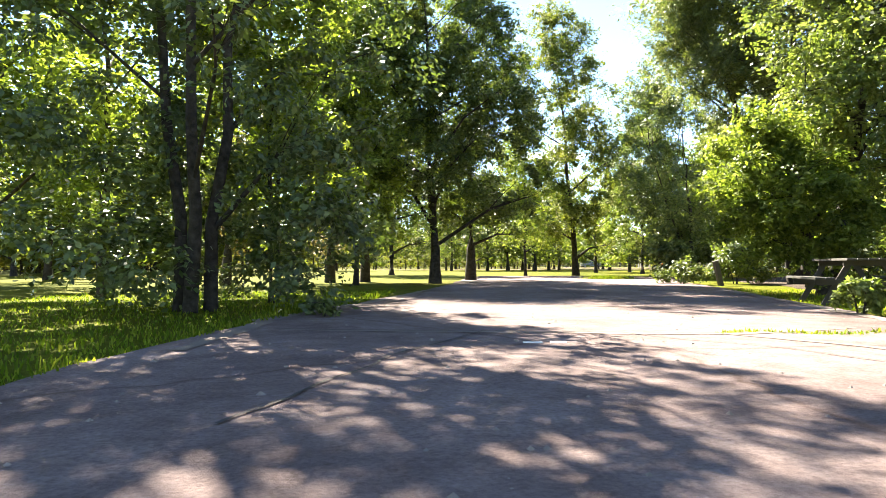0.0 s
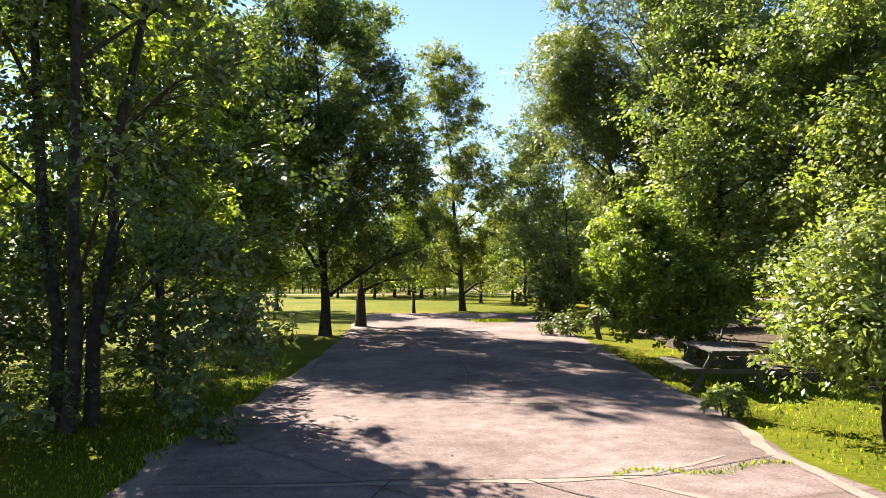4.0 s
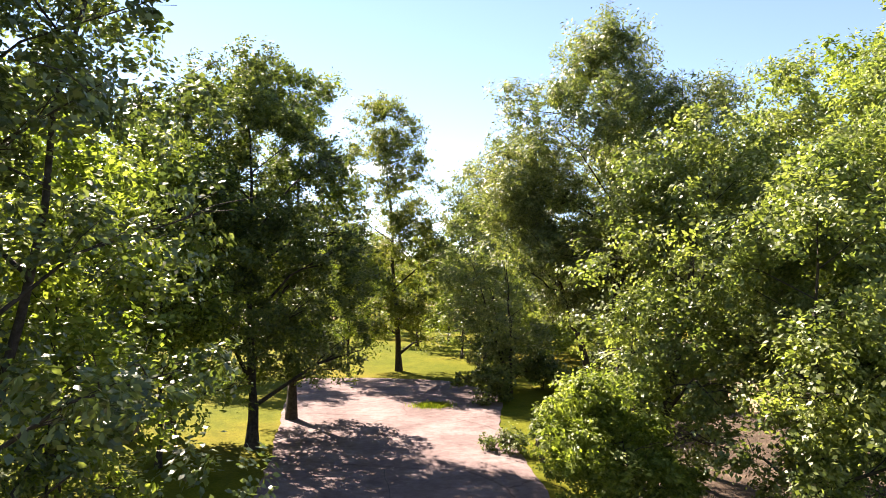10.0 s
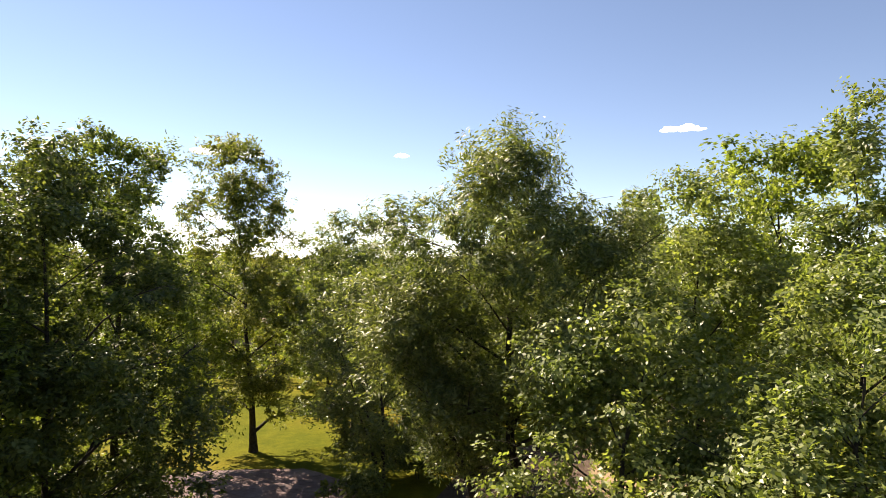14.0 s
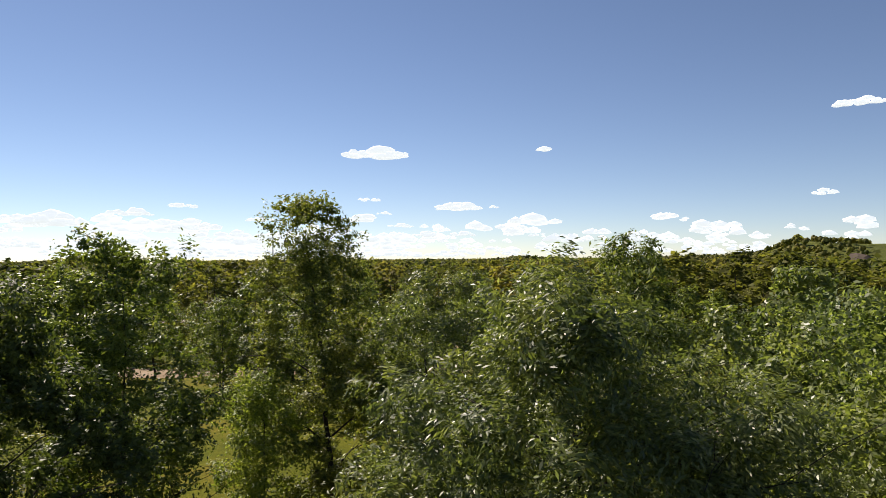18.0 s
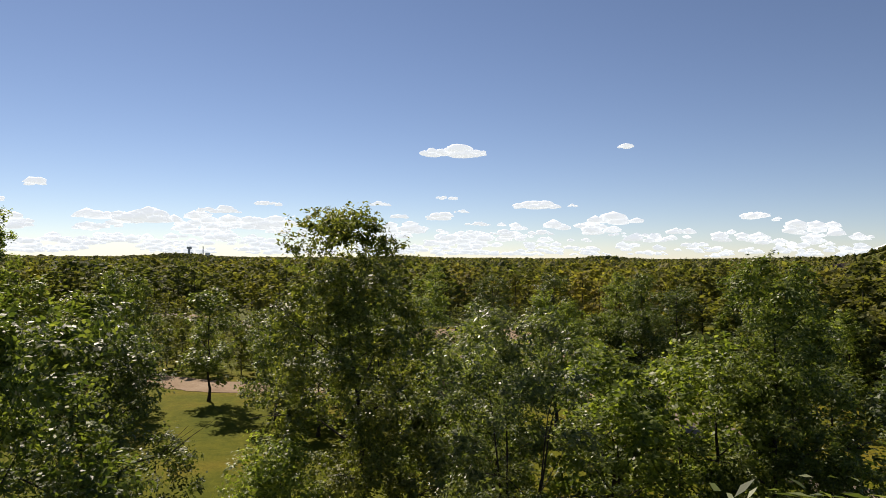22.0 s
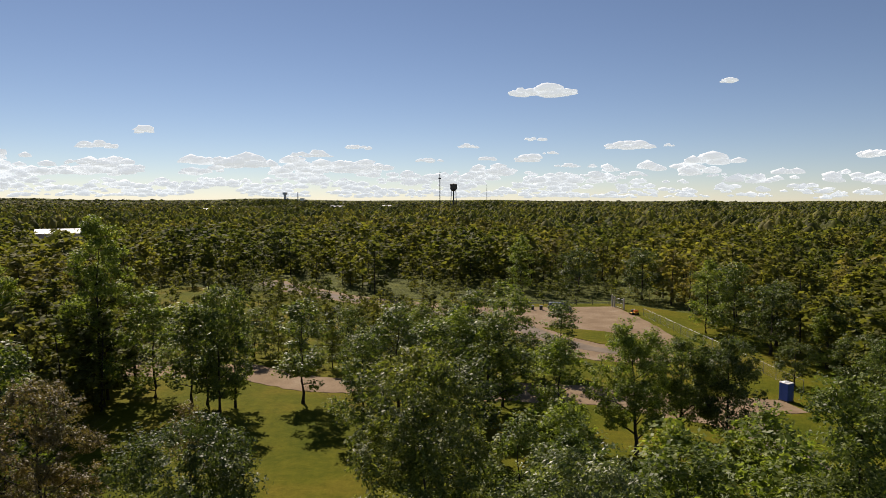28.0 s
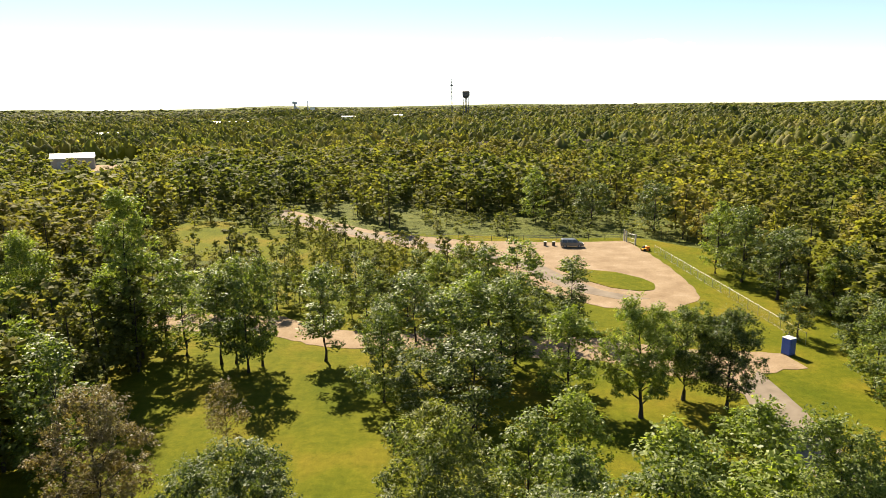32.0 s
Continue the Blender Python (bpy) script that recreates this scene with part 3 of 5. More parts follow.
put(grow_tree("poplar_tree", "tall light olive poplar above the other trees", 84, 21.8, 4.4, 2.4, LEAF_YELLOW, "oval", 0.27, limbs=26, clumps=110, per=330, size=0.24), -29.0, 88.3)
put(grow_tree("poplar_tree", "tall olive poplar at the lawn's edge", 85, 17.5, 3.8, 2.0, LEAF_YELLOW, "oval", 0.22, limbs=20, clumps=84, per=330, size=0.24), -38.5, 84.5)

# ---- grove behind the picnic table: one grown, then repeated ----
grove = grow_tree("box_elder", "yellowish green box elder of the grove", 67, 13.6, 3.6, 1.8, LEAF_ELDER, "round", 0.17, limbs=14, clumps=46, per=430, size=0.185, inner=12)
for i, (x, y, s_, turn) in enumerate(((25.0, 29.5, 1.0, 0), (19.4, 12.2, 1.07, 100), (23.6, 21.4, 0.98, 200), (21.0, 26.0, 1.03, 290), (29.0, 31.0, 0.95, 40))):
    ob = put(grove, x, y, turn) if i == 0 else copy_thing(grove, pose(x, y, 0, 0, 0, turn))
    ob.scale = (s_ * (0.85 if i == 1 else 1.0), s_ * (0.85 if i == 1 else 1.0), s_)

# ---- mid trees: a few grown once, then repeated ----
MID = dict(limbs=12, per=150, size=0.27, slim=0.58, spread=0.95, detail=False)
KINDS = [grow_tree("park_tree", "mid-sized green ash tree in the park", 31, 12.0, 3.4, 1.3, LEAF_ASH, "oval", 0.15, clumps=46, **MID),
         grow_tree("park_tree", "tall narrow poplar tree in the park", 32, 15.0, 2.5, 1.2, LEAF_YELLOW, "oval", 0.15, clumps=46, **MID),
         grow_tree("park_tree", "rounded dark green tree in the park", 33, 11.0, 3.6, 0.9, LEAF_DARK, "round", 0.17, clumps=46, **MID),
         grow_tree("park_tree", "yellowish green tree with low branches", 34, 10.5, 3.3, 0.8, LEAF_YELLOW, "oval", 0.14, clumps=46, **MID),
         grow_tree("park_tree", "slim young tree with an open crown", 35, 13.0, 2.3, 2.6, LEAF_ASH, "oval", 0.13, clumps=34, **MID),
         grow_tree("park_tree", "upright poplar of the wood's edge", 36, 15.0, 2.2, 0.8, LEAF_FOREST, "cone", 0.14, clumps=46, **MID)]
HEIGHTS = [12.0, 15.0, 11.0, 10.5, 13.0, 15.0]
spare = list(KINDS)


def stand(k, x, y, h, wide=1.0):
    """One of the repeated trees at a place, grown to the height h."""
    s = h / HEIGHTS[k]
    m = pose(x, y, land(x, y), 0, 0, (x * 37 + y * 91) % 360)
    if KINDS[k] in spare:
        spare.remove(KINDS[k])
        KINDS[k].matrix_basis = m
        ob = KINDS[k]
    else:
        ob = copy_thing(KINDS[k], m)
    ob.scale = (s * wide * 1.12, s * wide * 1.12, s)
    return ob


for k, x, y, h, w in ((4, -7.0, 89.3, 13.4, 1.15), (4, -19.3, 88.8, 13.1, 1.1), (4, -17.6, 88.9, 12.6, 1.0), (0, -15.3, 86.1, 14.0, 0.75), (0, -14.2, 88.0, 13.4, 0.7), 
                      (0, 0.4, 84.4, 9.8, 0.8), (0, 8.0, 81.0, 11.5, 1.2), (0, 13.5, 84.0, 11.5, 1.2), (2, 10.0, 72.0, 10.5, 1.1),
                      (1, 16.8, 99.5, 13.6, 1.4), (0, 13.2, 101.0, 11.5, 1.1), (4, 24.4, 100.5, 11.0, 1.3), (2, 24.0, 101.5, 5.5, 1.2), (2, 20.0, 100.0, 6.5, 1.1),
                      (3, 22.0, 53.0, 10.5, 1.1), (3, 29.0, 57.0, 10.0, 1.1), (3, 17.0, 60.0, 9.5, 1.0),
                      (0, 50.0, 72.0, 11.0, 1.0), (0, 52.5, 80.0, 9.5, 1.0), (2, 56.0, 88.0, 9.0, 1.1), (3, 60.0, 80.0, 10.0, 1.0), (0, -24.0, 64.0, 12.5, 1.0),
                      (3, -30.0, 70.0, 12.0, 1.0), (3, -22.0, 46.0, 12.0, 1.0), (0, -18.0, 30.0, 13.0, 1.0), (2, -14.0, 20.0, 13.0, 1.0), (5, -46.0, 80.0, 18.0, 1.3), (1, -31.0, 62.0, 16.0, 1.3),
                      (3, 19.0, 44.0, 10.0, 1.0),
                      (2, 58.0, 112.0, 12.0, 1.1), (2, 62.0, 118.0, 11.0, 1.2), (0, 57.0, 122.0, 13.0, 1.1), (1, 55.0, 128.0, 14.0, 1.2), (2, 60.0, 134.0, 12.0, 1.1), (2, 52.5, 95.5, 6.4, 1.1), (3, 61.6, 103.9, 8.6, 1.0),
                      (2, 64.0, 104.0, 11.0, 1.0), (2, 72.0, 112.0, 12.0, 1.0), (0, -36.0, 60.0, 13.0, 1.0), (5, -44.0, 90.0, 17.0, 1.2),
                      (3, -26.0, 112.0, 8.0, 1.1), (0, -18.0, 110.0, 7.5, 1.1), (3, -11.0, 108.0, 7.0, 1.1), (0, -4.0, 106.0, 8.5, 1.1), (2, 2.0, 104.0, 8.0, 1.1),
                      (3, 6.0, 110.0, 8.5, 1.1), (5, -50.0, 66.0, 17.0, 1.2), (5, -38.0, 106.0, 17.0, 1.2), (0, -30.0, 46.0, 13.0, 1.0), (3, -40.0, 40.0, 13.0, 1.0), (0, -30.0, 24.0, 13.0, 1.0),
                      (0, 3.0, 122.0, 6.5, 1.2), (2, -8.0, 124.0, 6.0, 1.2), (3, 10.0, 126.0, 6.5, 1.2), (2, 44.0, 178.0, 12.0, 1.2), (0, 20.5, 48.0, 11.0, 1.1), (3, 25.5, 47.0, 11.5, 1.1), (2, 31.0, 46.0, 11.0, 1.1), (2, 47.5, 56.0, 11.5, 1.0),
                      (0, 13.0, 56.0, 10.0, 1.0), (2, 5.0, 74.0, 8.0, 1.1), (2, 56.0, 166.0, 13.0, 1.2), (1, 30.0, 182.0, 15.0, 1.3),
                      (0, 4.0, 85.5, 12.0, 1.2), (3, 10.5, 87.0, 11.5, 1.2), (0, 15.5, 88.0, 11.0, 1.1), (1, -24.5, 91.5, 14.0, 1.2), (3, 20.0, 79.0, 10.0, 1.1), (0, 1.0, 78.0, 10.5, 1.0),
                      # This row stands unseen round and behind the camera, added to block sky light.
                      (2, -13.0, -3.0, 13.0, 1.1), (0, -9.0, -14.0, 14.0, 1.1), (2, -2.0, -22.0, 13.0, 1.2), (0, 7.0, -20.0, 14.0, 1.2), (2, 13.0, -10.0, 13.0, 1.1), (0, 15.0, 0.0, 12.0, 1.1), (3, -17.0, 8.0, 13.0, 1.1)):
    stand(k, x, y, h, w)

# ---- woodland ----
OPEN = ([(-30, -40), (-30, 62), (-26, 75), (-31, 108), (-6, 102), (10, 98), (18, 98), (20, 112), (17, 132), (-2, 147), (-36, 186), (-46, 206), (-30, 206), (-12, 178), (2, 169), (14, 163),
         (50, 163), (62, 148), (63, 118), (62, 95), (60, 60), (58, -40)],
        [(-64, 178), (-46, 181), (-22, 154), (-28, 140), (-52, 152)], [(62, 118), (80, 158), (92, 156), (74, 116)],
        [(-205, 335), (-205, 375), (-160, 380), (-140, 345), (-112, 270), (-138, 264), (-190, 318)])


def inside(x, y, poly):
    hit = False
    for i in range(len(poly)):
        (x0, y0), (x1, y1) = poly[i - 1], poly[i]
        if (y0 > y) != (y1 > y) and x < (x1 - x0) * (y - y0) / (y1 - y0) + x0:
            hit = not hit
    return hit


def wooded(x, y):
    return y > 20 and not any(inside(x, y, p) for p in OPEN)


HEDGE = [(-4, 166), (34, 160), (58, 161), (62, 188), (-2, 196)]
SCRUB = [(-34, 108), (20, 100), (20, 130), (-2, 147), (-34, 184), (-66, 205), (-60, 140)]


FOREST = [LEAF_FOREST,
          leaf_material("leaf_forest_dark", (0.062, 0.070, 0.025), (0.093, 0.101, 0.036), (0.130, 0.136, 0.051), 0.36, 0.13, 0.7, 1.0, 0.02),
          leaf_material("leaf_forest_light", (0.118, 0.126, 0.036), (0.164, 0.169, 0.049), (0.215, 0.216, 0.070), 0.42, 0.13, 0.7, 1.0, 0.02),
          leaf_material("leaf_forest_olive", (0.110, 0.107, 0.042), (0.152, 0.143, 0.056), (0.199, 0.184, 0.077), 0.38, 0.13, 0.7, 1.0, 0.02)]
TONES = ("mid green", "dark green", "light yellow-green", "olive green")


def crown_skin(rng, trees, u, a, swell):
    """Points of the lumpy outer crowns: trees (x, y, z, height, width) by rows, heights u and bearings a in columns."""
    n = len(trees)
    tall = np.clip(trees[:, 3] / trees[:, 4] - 2.2, 0, 2)[:, None] * 0.12
    r = np.maximum(0.03, 1 - np.abs(2 * u ** (1.15 - tall) - 1) ** 2.3) ** 0.62
    for k, (ka, kv, amp) in enumerate(((1, 1, 0.16), (2, 2, 0.17), (3, 3, 0.16), (5, 4, 0.13), (4, 7, 0.10))):
        ph = swell[:, k, None]
        r = r * (1 + amp * np.cos(ka * a + ph[:, :, 0]) * np.cos(kv * math.pi * u + ph[:, :, 1]) * 1.5)
    r = r * trees[:, 4, None]
    x, y = trees[:, 0, None] + np.cos(a) * r, trees[:, 1, None] + np.sin(a) * r
    z = trees[:, 2, None] + trees[:, 3, None] * (0.06 + 0.94 * u)
    return np.stack([x, y, z], 2)


def crowns(rng, trees, rings, seg, quads, size, full):
    """Lumpy closed crowns, skinned with leaf sprays that face out and up."""
    n = len(trees)
    swell = rng.uniform(0, 6.28, (n, 5, 2))
    u = np.repeat(np.linspace(0.0, 1.0, rings), seg)[None, :] + rng.uniform(-0.25, 0.25, (n, rings * seg)) / rings
    a = np.tile(np.arange(seg) * 2 * math.pi / seg, rings)[None, :] + rng.uniform(-0.3, 0.3, (n, rings * seg))
    core = crown_skin(rng, trees, np.clip(u, 0.0, 1.0), a, swell)
    axis = trees[:, None, :2]
    core[:, :, :2] = axis + (core[:, :, :2] - axis) * (full * rng.uniform(0.65, 1.3, (n, rings * seg, 1)))
    core[:, :, 2] = trees[:, None, 2] + (core[:, :, 2] - trees[:, None, 2]) * 0.93
    quad = np.array([(i * seg + k, i * seg + (k + 1) % seg, (i + 1) * seg + (k + 1) % seg, (i + 1) * seg + k) for i in range(rings - 1) for k in range(seg)], dtype=np.int32)
    cv, cf = core.reshape(-1, 3), (quad[None] + (np.arange(n, dtype=np.int32) * (rings * seg))[:, None, None]).reshape(-1, 4)
    u = rng.random((n, quads)) ** 0.8
    a = rng.uniform(0, 6.28, (n, quads))
    p = crown_skin(rng, trees, u, a, swell)
    p[:, :, :2] = axis + (p[:, :, :2] - axis) * (1.04 - 0.42 * rng.random((n, quads, 1)) ** 1.5)
    out = np.stack([np.cos(a), np.sin(a), 1.5 * (u - 0.35)], 2) + rng.normal(0, 0.45, p.shape)
    out /= np.linalg.norm(out, axis=2)[:, :, None]
    p = (p + out * rng.uniform(-0.25, 0.35, (n, quads, 1)) * size).reshape(-1, 3)
    out = out.reshape(-1, 3)
    d = rng.normal(0, 1, out.shape)
    d -= out * (d * out).sum(1)[:, None]
    d /= np.linalg.norm(d, axis=1)[:, None] + 1e-9
    w = np.cross(out, d)
    k = size * rng.uniform(0.6, 1.35, (len(p), 1)) * 0.5
    v = np.stack([p - d * k, p + w * k * 0.7, p + d * k, p - w * k * 0.7], 1).reshape(-1, 3)
    f = np.arange(len(v), dtype=np.int32).reshape(-1, 4)
    return np.concatenate([cv, v]), np.concatenate([cf, f + len(cv)])


def wood_patterns(rng, quads, size, clumps):
    """Eight leafy crowns without a trunk, 12 m high and 3.2 m in half width: four slim, four round."""
    made = []
    for k in range(8):
        slim = k % 2 == 0
        cs, sp = [], []
        for c in range(clumps):
            u = 0.08 + 0.9 * (c + rng.random()) / clumps
            r = (min(1.0, 0.55 + 1.5 * u) * max(0.02, 1 - u ** 3.0) ** 0.6) if slim else max(0.02, 1 - abs(2 * u - 0.92) ** 2.2) ** 0.5
            q = rng.uniform(0.55, 1.15) * (1.0 - 0.35 * u)
            r = max(0.0, r * 3.2 * rng.uniform(0.8, 1.15) - q * 0.8) * rng.random() ** 0.4
            a = rng.uniform(0, 6.283)
            cs.append((math.cos(a) * r, math.sin(a) * r, 12.0 * (0.05 + 0.93 * u)))
            sp.append((q, q, q * rng.uniform(0.9, 1.5)))
        made.append(leaves_at(rng, np.array(cs), quads // clumps, np.array(sp), size, 0.68, 0.05, 9, 0.6)[0])
    return made


def stamped(rng, trees, patterns):
    """All the trees (x, y, z, height, width) as turned and stretched copies of the patterns, in one set of quads."""
    vs = []
    for k, p in enumerate(patterns):
        own = trees[k::len(patterns)]
        if len(own):
            a = rng.uniform(0, 6.283, len(own))[:, None]
            w, h = own[:, 4, None] / 3.2, own[:, 3, None] / 12.0
            x, y = p[None, :, 0] * w, p[None, :, 1] * w
            vs.append(np.stack([own[:, 0, None] + x * np.cos(a) - y * np.sin(a), own[:, 1, None] + x * np.sin(a) + y * np.cos(a), own[:, 2, None] + p[None, :, 2] * h], 2).reshape(-1, 3))
    v = np.concatenate(vs)
    return v, np.arange(len(v), dtype=np.int32).reshape(-1, 4)


def stems(rng, trees):
    """A slim tapered trunk for every tree."""
    n = len(trees)
    a = np.arange(5) * 2 * math.pi / 5
    lean = rng.normal(0, 0.04, (n, 2))
    rings = []
    for z, r in ((0.0, 0.014), (0.45, 0.009), (0.9, 0.003)):
        cx, cy = trees[:, 0] + lean[:, 0] * z * trees[:, 3], trees[:, 1] + lean[:, 1] * z * trees[:, 3]
        rr = r * trees[:, 3, None]
        rings.append(np.stack([cx[:, None] + np.cos(a) * rr, cy[:, None] + np.sin(a) * rr, np.repeat((trees[:, 2] + z * trees[:, 3])[:, None], 5, 1)], 2))
    v = np.concatenate(rings, 1).reshape(-1, 3)
    quad = np.array([(i * 5 + k, i * 5 + (k + 1) % 5, i * 5 + 5 + (k + 1) % 5, i * 5 + 5 + k) for i in range(2) for k in range(5)], dtype=np.int32)
    return v, (quad[None] + (np.arange(n, dtype=np.int32) * 15)[:, None, None]).reshape(-1, 4)


def woodland(name, label, cell, near, far, half, quads, size, tall, seed, wide=1.0, rings=7, seg=8, full=0.7):
    """Separate crowns of far trees on a loose slanted grid; one object for each tone of green."""
    rng = np.random.default_rng(seed)
    sets = [[] for _ in FOREST]
    reach = int(1.5 * far / cell)
    for ix, iy in ((p, q) for p in range(-reach, reach) for q in range(-reach, reach)):
        gx, gy = (ix + 0.5 * (iy % 2)) * cell, iy * cell * 0.87
        gx, gy = gx * 0.883 - gy * 0.469, gx * 0.469 + gy * 0.883
        if gy < 0 or not near - cell < math.hypot(gx, gy) < far + cell:
            continue
        x, y = gx + rng.uniform(-0.45, 0.45) * cell, gy + rng.uniform(-0.45, 0.45) * cell
        if not near < math.hypot(x, y) < far or abs(math.degrees(math.atan2(x, y)) - 2) > half or not wooded(x, y):
            continue
        patch = noise.noise(Vector((x, y, 0)) / 45)
        tone = noise.noise(Vector((x, y, 4)) / 60) + noise.noise(Vector((x, y, 8)) / 260) * 0.7 + rng.normal(0, 0.2)
        k = 1 if tone < -0.3 else 0 if tone < 0.2 else 2 if tone < 0.42 else 3
        if patch < -0.36 and rng.random() < 0.6:
            continue
        h = tall * rng.uniform(0.72, 1.15) * (1 + 0.3 * patch)
        if inside(x, y, SCRUB):
            h *= 0.48
            k = 2 if rng.random() < 0.5 else k
        if inside(x, y, HEDGE):
            h *= 0.3
            k = 2 if rng.random() < 0.4 else 0
        if x < -25 and y < 128:
            k = 0 if rng.random() < 0.5 else 3
        slim = 0.25 + 0.24 * (0.5 + 0.5 * noise.noise(Vector((x, y, 9)) / 40)) + rng.uniform(0, 0.08) - (0.05 if k == 3 else 0)
        sets[k].append((x, y, land(x, y), h, max(slim * h * wide, cell * 0.26)))
    if not rings:
        patterns = wood_patterns(rng, quads, size, 30 if quads > 400 else 18)
        every = np.array([q for trees in sets for q in trees])
        tagged(new("tree_stems", mesh_of("tree_stems", *stems(rng, every), BARK, True)), "dark slim trunks of the " + label, "tree trunks", kind="stuff")
        for k, trees in enumerate(sets):
            if trees:
                tagged(new(name, mesh_of(name, *stamped(rng, np.array(trees), patterns), FOREST[k])), TONES[k] + " " + label, "woodland", kind="stuff")
        return
    for k, trees in enumerate(sets):
        if trees:
            tagged(new(name, mesh_of(name, *crowns(rng, np.array(trees), rings, seg, quads, size, full), FOREST[k])), TONES[k] + " " + label, "woodland", kind="stuff")


woodland("near_woodland", "broadleaf trees of the wood round the park", 5.8, 60, 165, 48, 900, 0.56, 12.5, 5, 0.88, 0)
woodland("near_woodland", "trees of the wood beyond the road", 7.0, 160, 340, 47, 216, 1.0, 12.0, 25, 1.0, 0)
woodland("scrub", "low scrub at the wood's edge", 4.6, 58, 230, 47, 90, 0.55, 3.2, 15, 1.5, 0)
woodland("woodland", "woodland stretching away", 11.0, 330, 900, 46, 22, 1.4, 12.0, 6, 1.0, 5, 6, 0.7)
woodland("far_woodland", "distant woodland and wooded ridge", 18, 880, 1650, 46, 5, 2.6, 11, 7, 1.5, 4, 5, 0.8)
woodland("far_woodland", "distant woodland up to the horizon", 34, 1650, 2900, 46, 4, 4.0, 11, 27, 2.6, 4, 5, 0.8)

# ---- tracks, gravel lot, road ----
LITTER, t, b = shader("leaf_litter")
c = ramp(t, noise_of(t, 1.2, 8.0, 0.65), ((0.3, (0.045, 0.031, 0.023)), (0.55, (0.095, 0.067, 0.050)), (0.75, (0.16, 0.120, 0.090))))
c = mixed(t, c, ramp(t, noise_of(t, 25.0, 6.0, 0.75), ((0.3, (0.6, 0.58, 0.56)), (0.7, (1.25, 1.25, 1.2)))), 1.0, "MULTIPLY")
t.links.new(c, b.inputs["Base Color"])
b.inputs["Roughness"].default_value = 0.95
b.inputs["Specular IOR Level"].default_value = 0.12
bumped(t, b, noise_of(t, 30.0, 5.0, 0.7), 0.9, 0.05)
slab("leaf_litter", [(8.6, 11.5), (9.4, 16.5), (10.5, 22), (13, 30), (20, 36), (30, 36), (34, 22), (26, 8), (12, 6)], 0.05, LITTER, "brown leaf litter under the trees", "leaf litter",
     wobble=0.5, seed=5)
slab("dirt_track", [(19, 26), (22, 30), (30, 36), (42, 40), (42, 36), (32, 31), (24, 26)], 0.08, DIRT, "pale bare dirt track", "track", wobble=0.3, seed=6)
slab("dirt_lane", [(-36, 102), (-30, 101), (-16, 98.5), (-8, 94), (2, 92.5), (19, 89.3), (26, 88.5), (36, 82), (39, 78), (41.5, 84), (48.5, 85.5), (48, 90), (43, 91), (36, 92), (26, 96.3), (19, 97.0),
                   (2, 98.5), (-6, 100), (-12, 103), (-16, 106), (-36, 109)], 0.07, DIRT, "worn bare dirt lane across the grass", "track", wobble=0.7, seed=7)
slab("park_path", [(38.5, 80), (42.6, 85), (42.6, 76), (41.6, 66), (42.0, 52), (44, 30), (40, 30), (38.0, 52), (37.3, 64), (37.0, 72)], 0.08, ASPHALT, "grey paved path curving through the trees", "path",
     wobble=0.15, seed=8)
slab("gravel_lot", [(-46, 204), (-30, 180), (-14, 164), (0, 152), (12, 140.5), (18, 134), (21, 124), (25, 115), (31, 109), (39.6, 106.3), (46.5, 112.5), (48, 119), (48.5, 133), (48.2, 144), (47, 156.5), (33, 155.5), (13, 158.5),
                    (1, 164.5), (-11.5, 173), (-24, 188), (-38, 206)], 0.07, DIRT, "pale sandy gravel loop and road", "gravel lot", wobble=0.35, seed=9)
slab("paved_road", [(-45, 203), (-29, 181), (-13, 165.5), (1, 154.5), (12, 143.5), (20, 137), (24, 126), (28, 118), (34, 113), (39, 113), (33, 117.5), (29, 125), (26, 134), (20, 141), (12, 148.5), (2, 158.5), (-11, 169),
                    (-25, 185), (-40, 204.5)], 0.09, ASPHALT, "light grey worn road into the park", "road", wobble=0.1, seed=10)
slab("grass_island", [(27.5, 133), (31, 132.5), (37.6, 129.5), (41.0, 125.5), (42.3, 121.5), (41, 117.8), (38.5, 117.2), (34.4, 119.6), (30.8, 125)], 0.14, GRASS, "long grass island inside the gravel loop",
     "grass island", wobble=0.2, seed=11)
slab("clearing", [(-62, 176), (-48, 178), (-24, 153), (-28, 143), (-50, 154)], 0.06, GRASS, "bright green mown clearing", "clearing", wobble=0.6, seed=12)
slab("clearing", [(64, 119), (81, 156), (90, 154), (74, 117)], 0.06, GRASS, "mown clearing beyond the fence", "clearing", wobble=0.6, seed=13)
slab("yard", [(-200, 338), (-198, 366), (-165, 370), (-156, 345), (-172, 322)], 0.05, DIRT, "pale yard round the white shed", "yard", wobble=0.5, seed=14)

# ---- marks, stones and plants on and beside the pad ----
bm = bmesh.new()
for x, w in ((0.74, 0.16), (0.95, 0.13)):
    box(bm, w, 0.07, 0.006, pose(x, 5.45, 0.063))
me = bpy.data.meshes.new("paint_mark")
bm.to_mesh(me)
bm.free()
me.materials.append(WHITE)
tagged(new("paint_mark", me), "short worn white paint mark on the gravel", "paint mark", kind="structure")

SAND, t, b = shader("pale_silt")
c = ramp(t, noise_of(t, 3.0, 7.0, 0.65), ((0.3, (0.165, 0.130, 0.112)), (0.7, (0.225, 0.182, 0.160))))
c = mixed(t, c, ramp(t, noise_of(t, 60.0, 5.0, 0.75), ((0.3, (0.75, 0.74, 0.73)), (0.7, (1.15, 1.15, 1.15)))), 1.0, "MULTIPLY")
t.links.new(c, b.inputs["Base Color"])
b.inputs["Roughness"].default_value = 0.95
b.inputs["Specular IOR Level"].default_value = 0.1
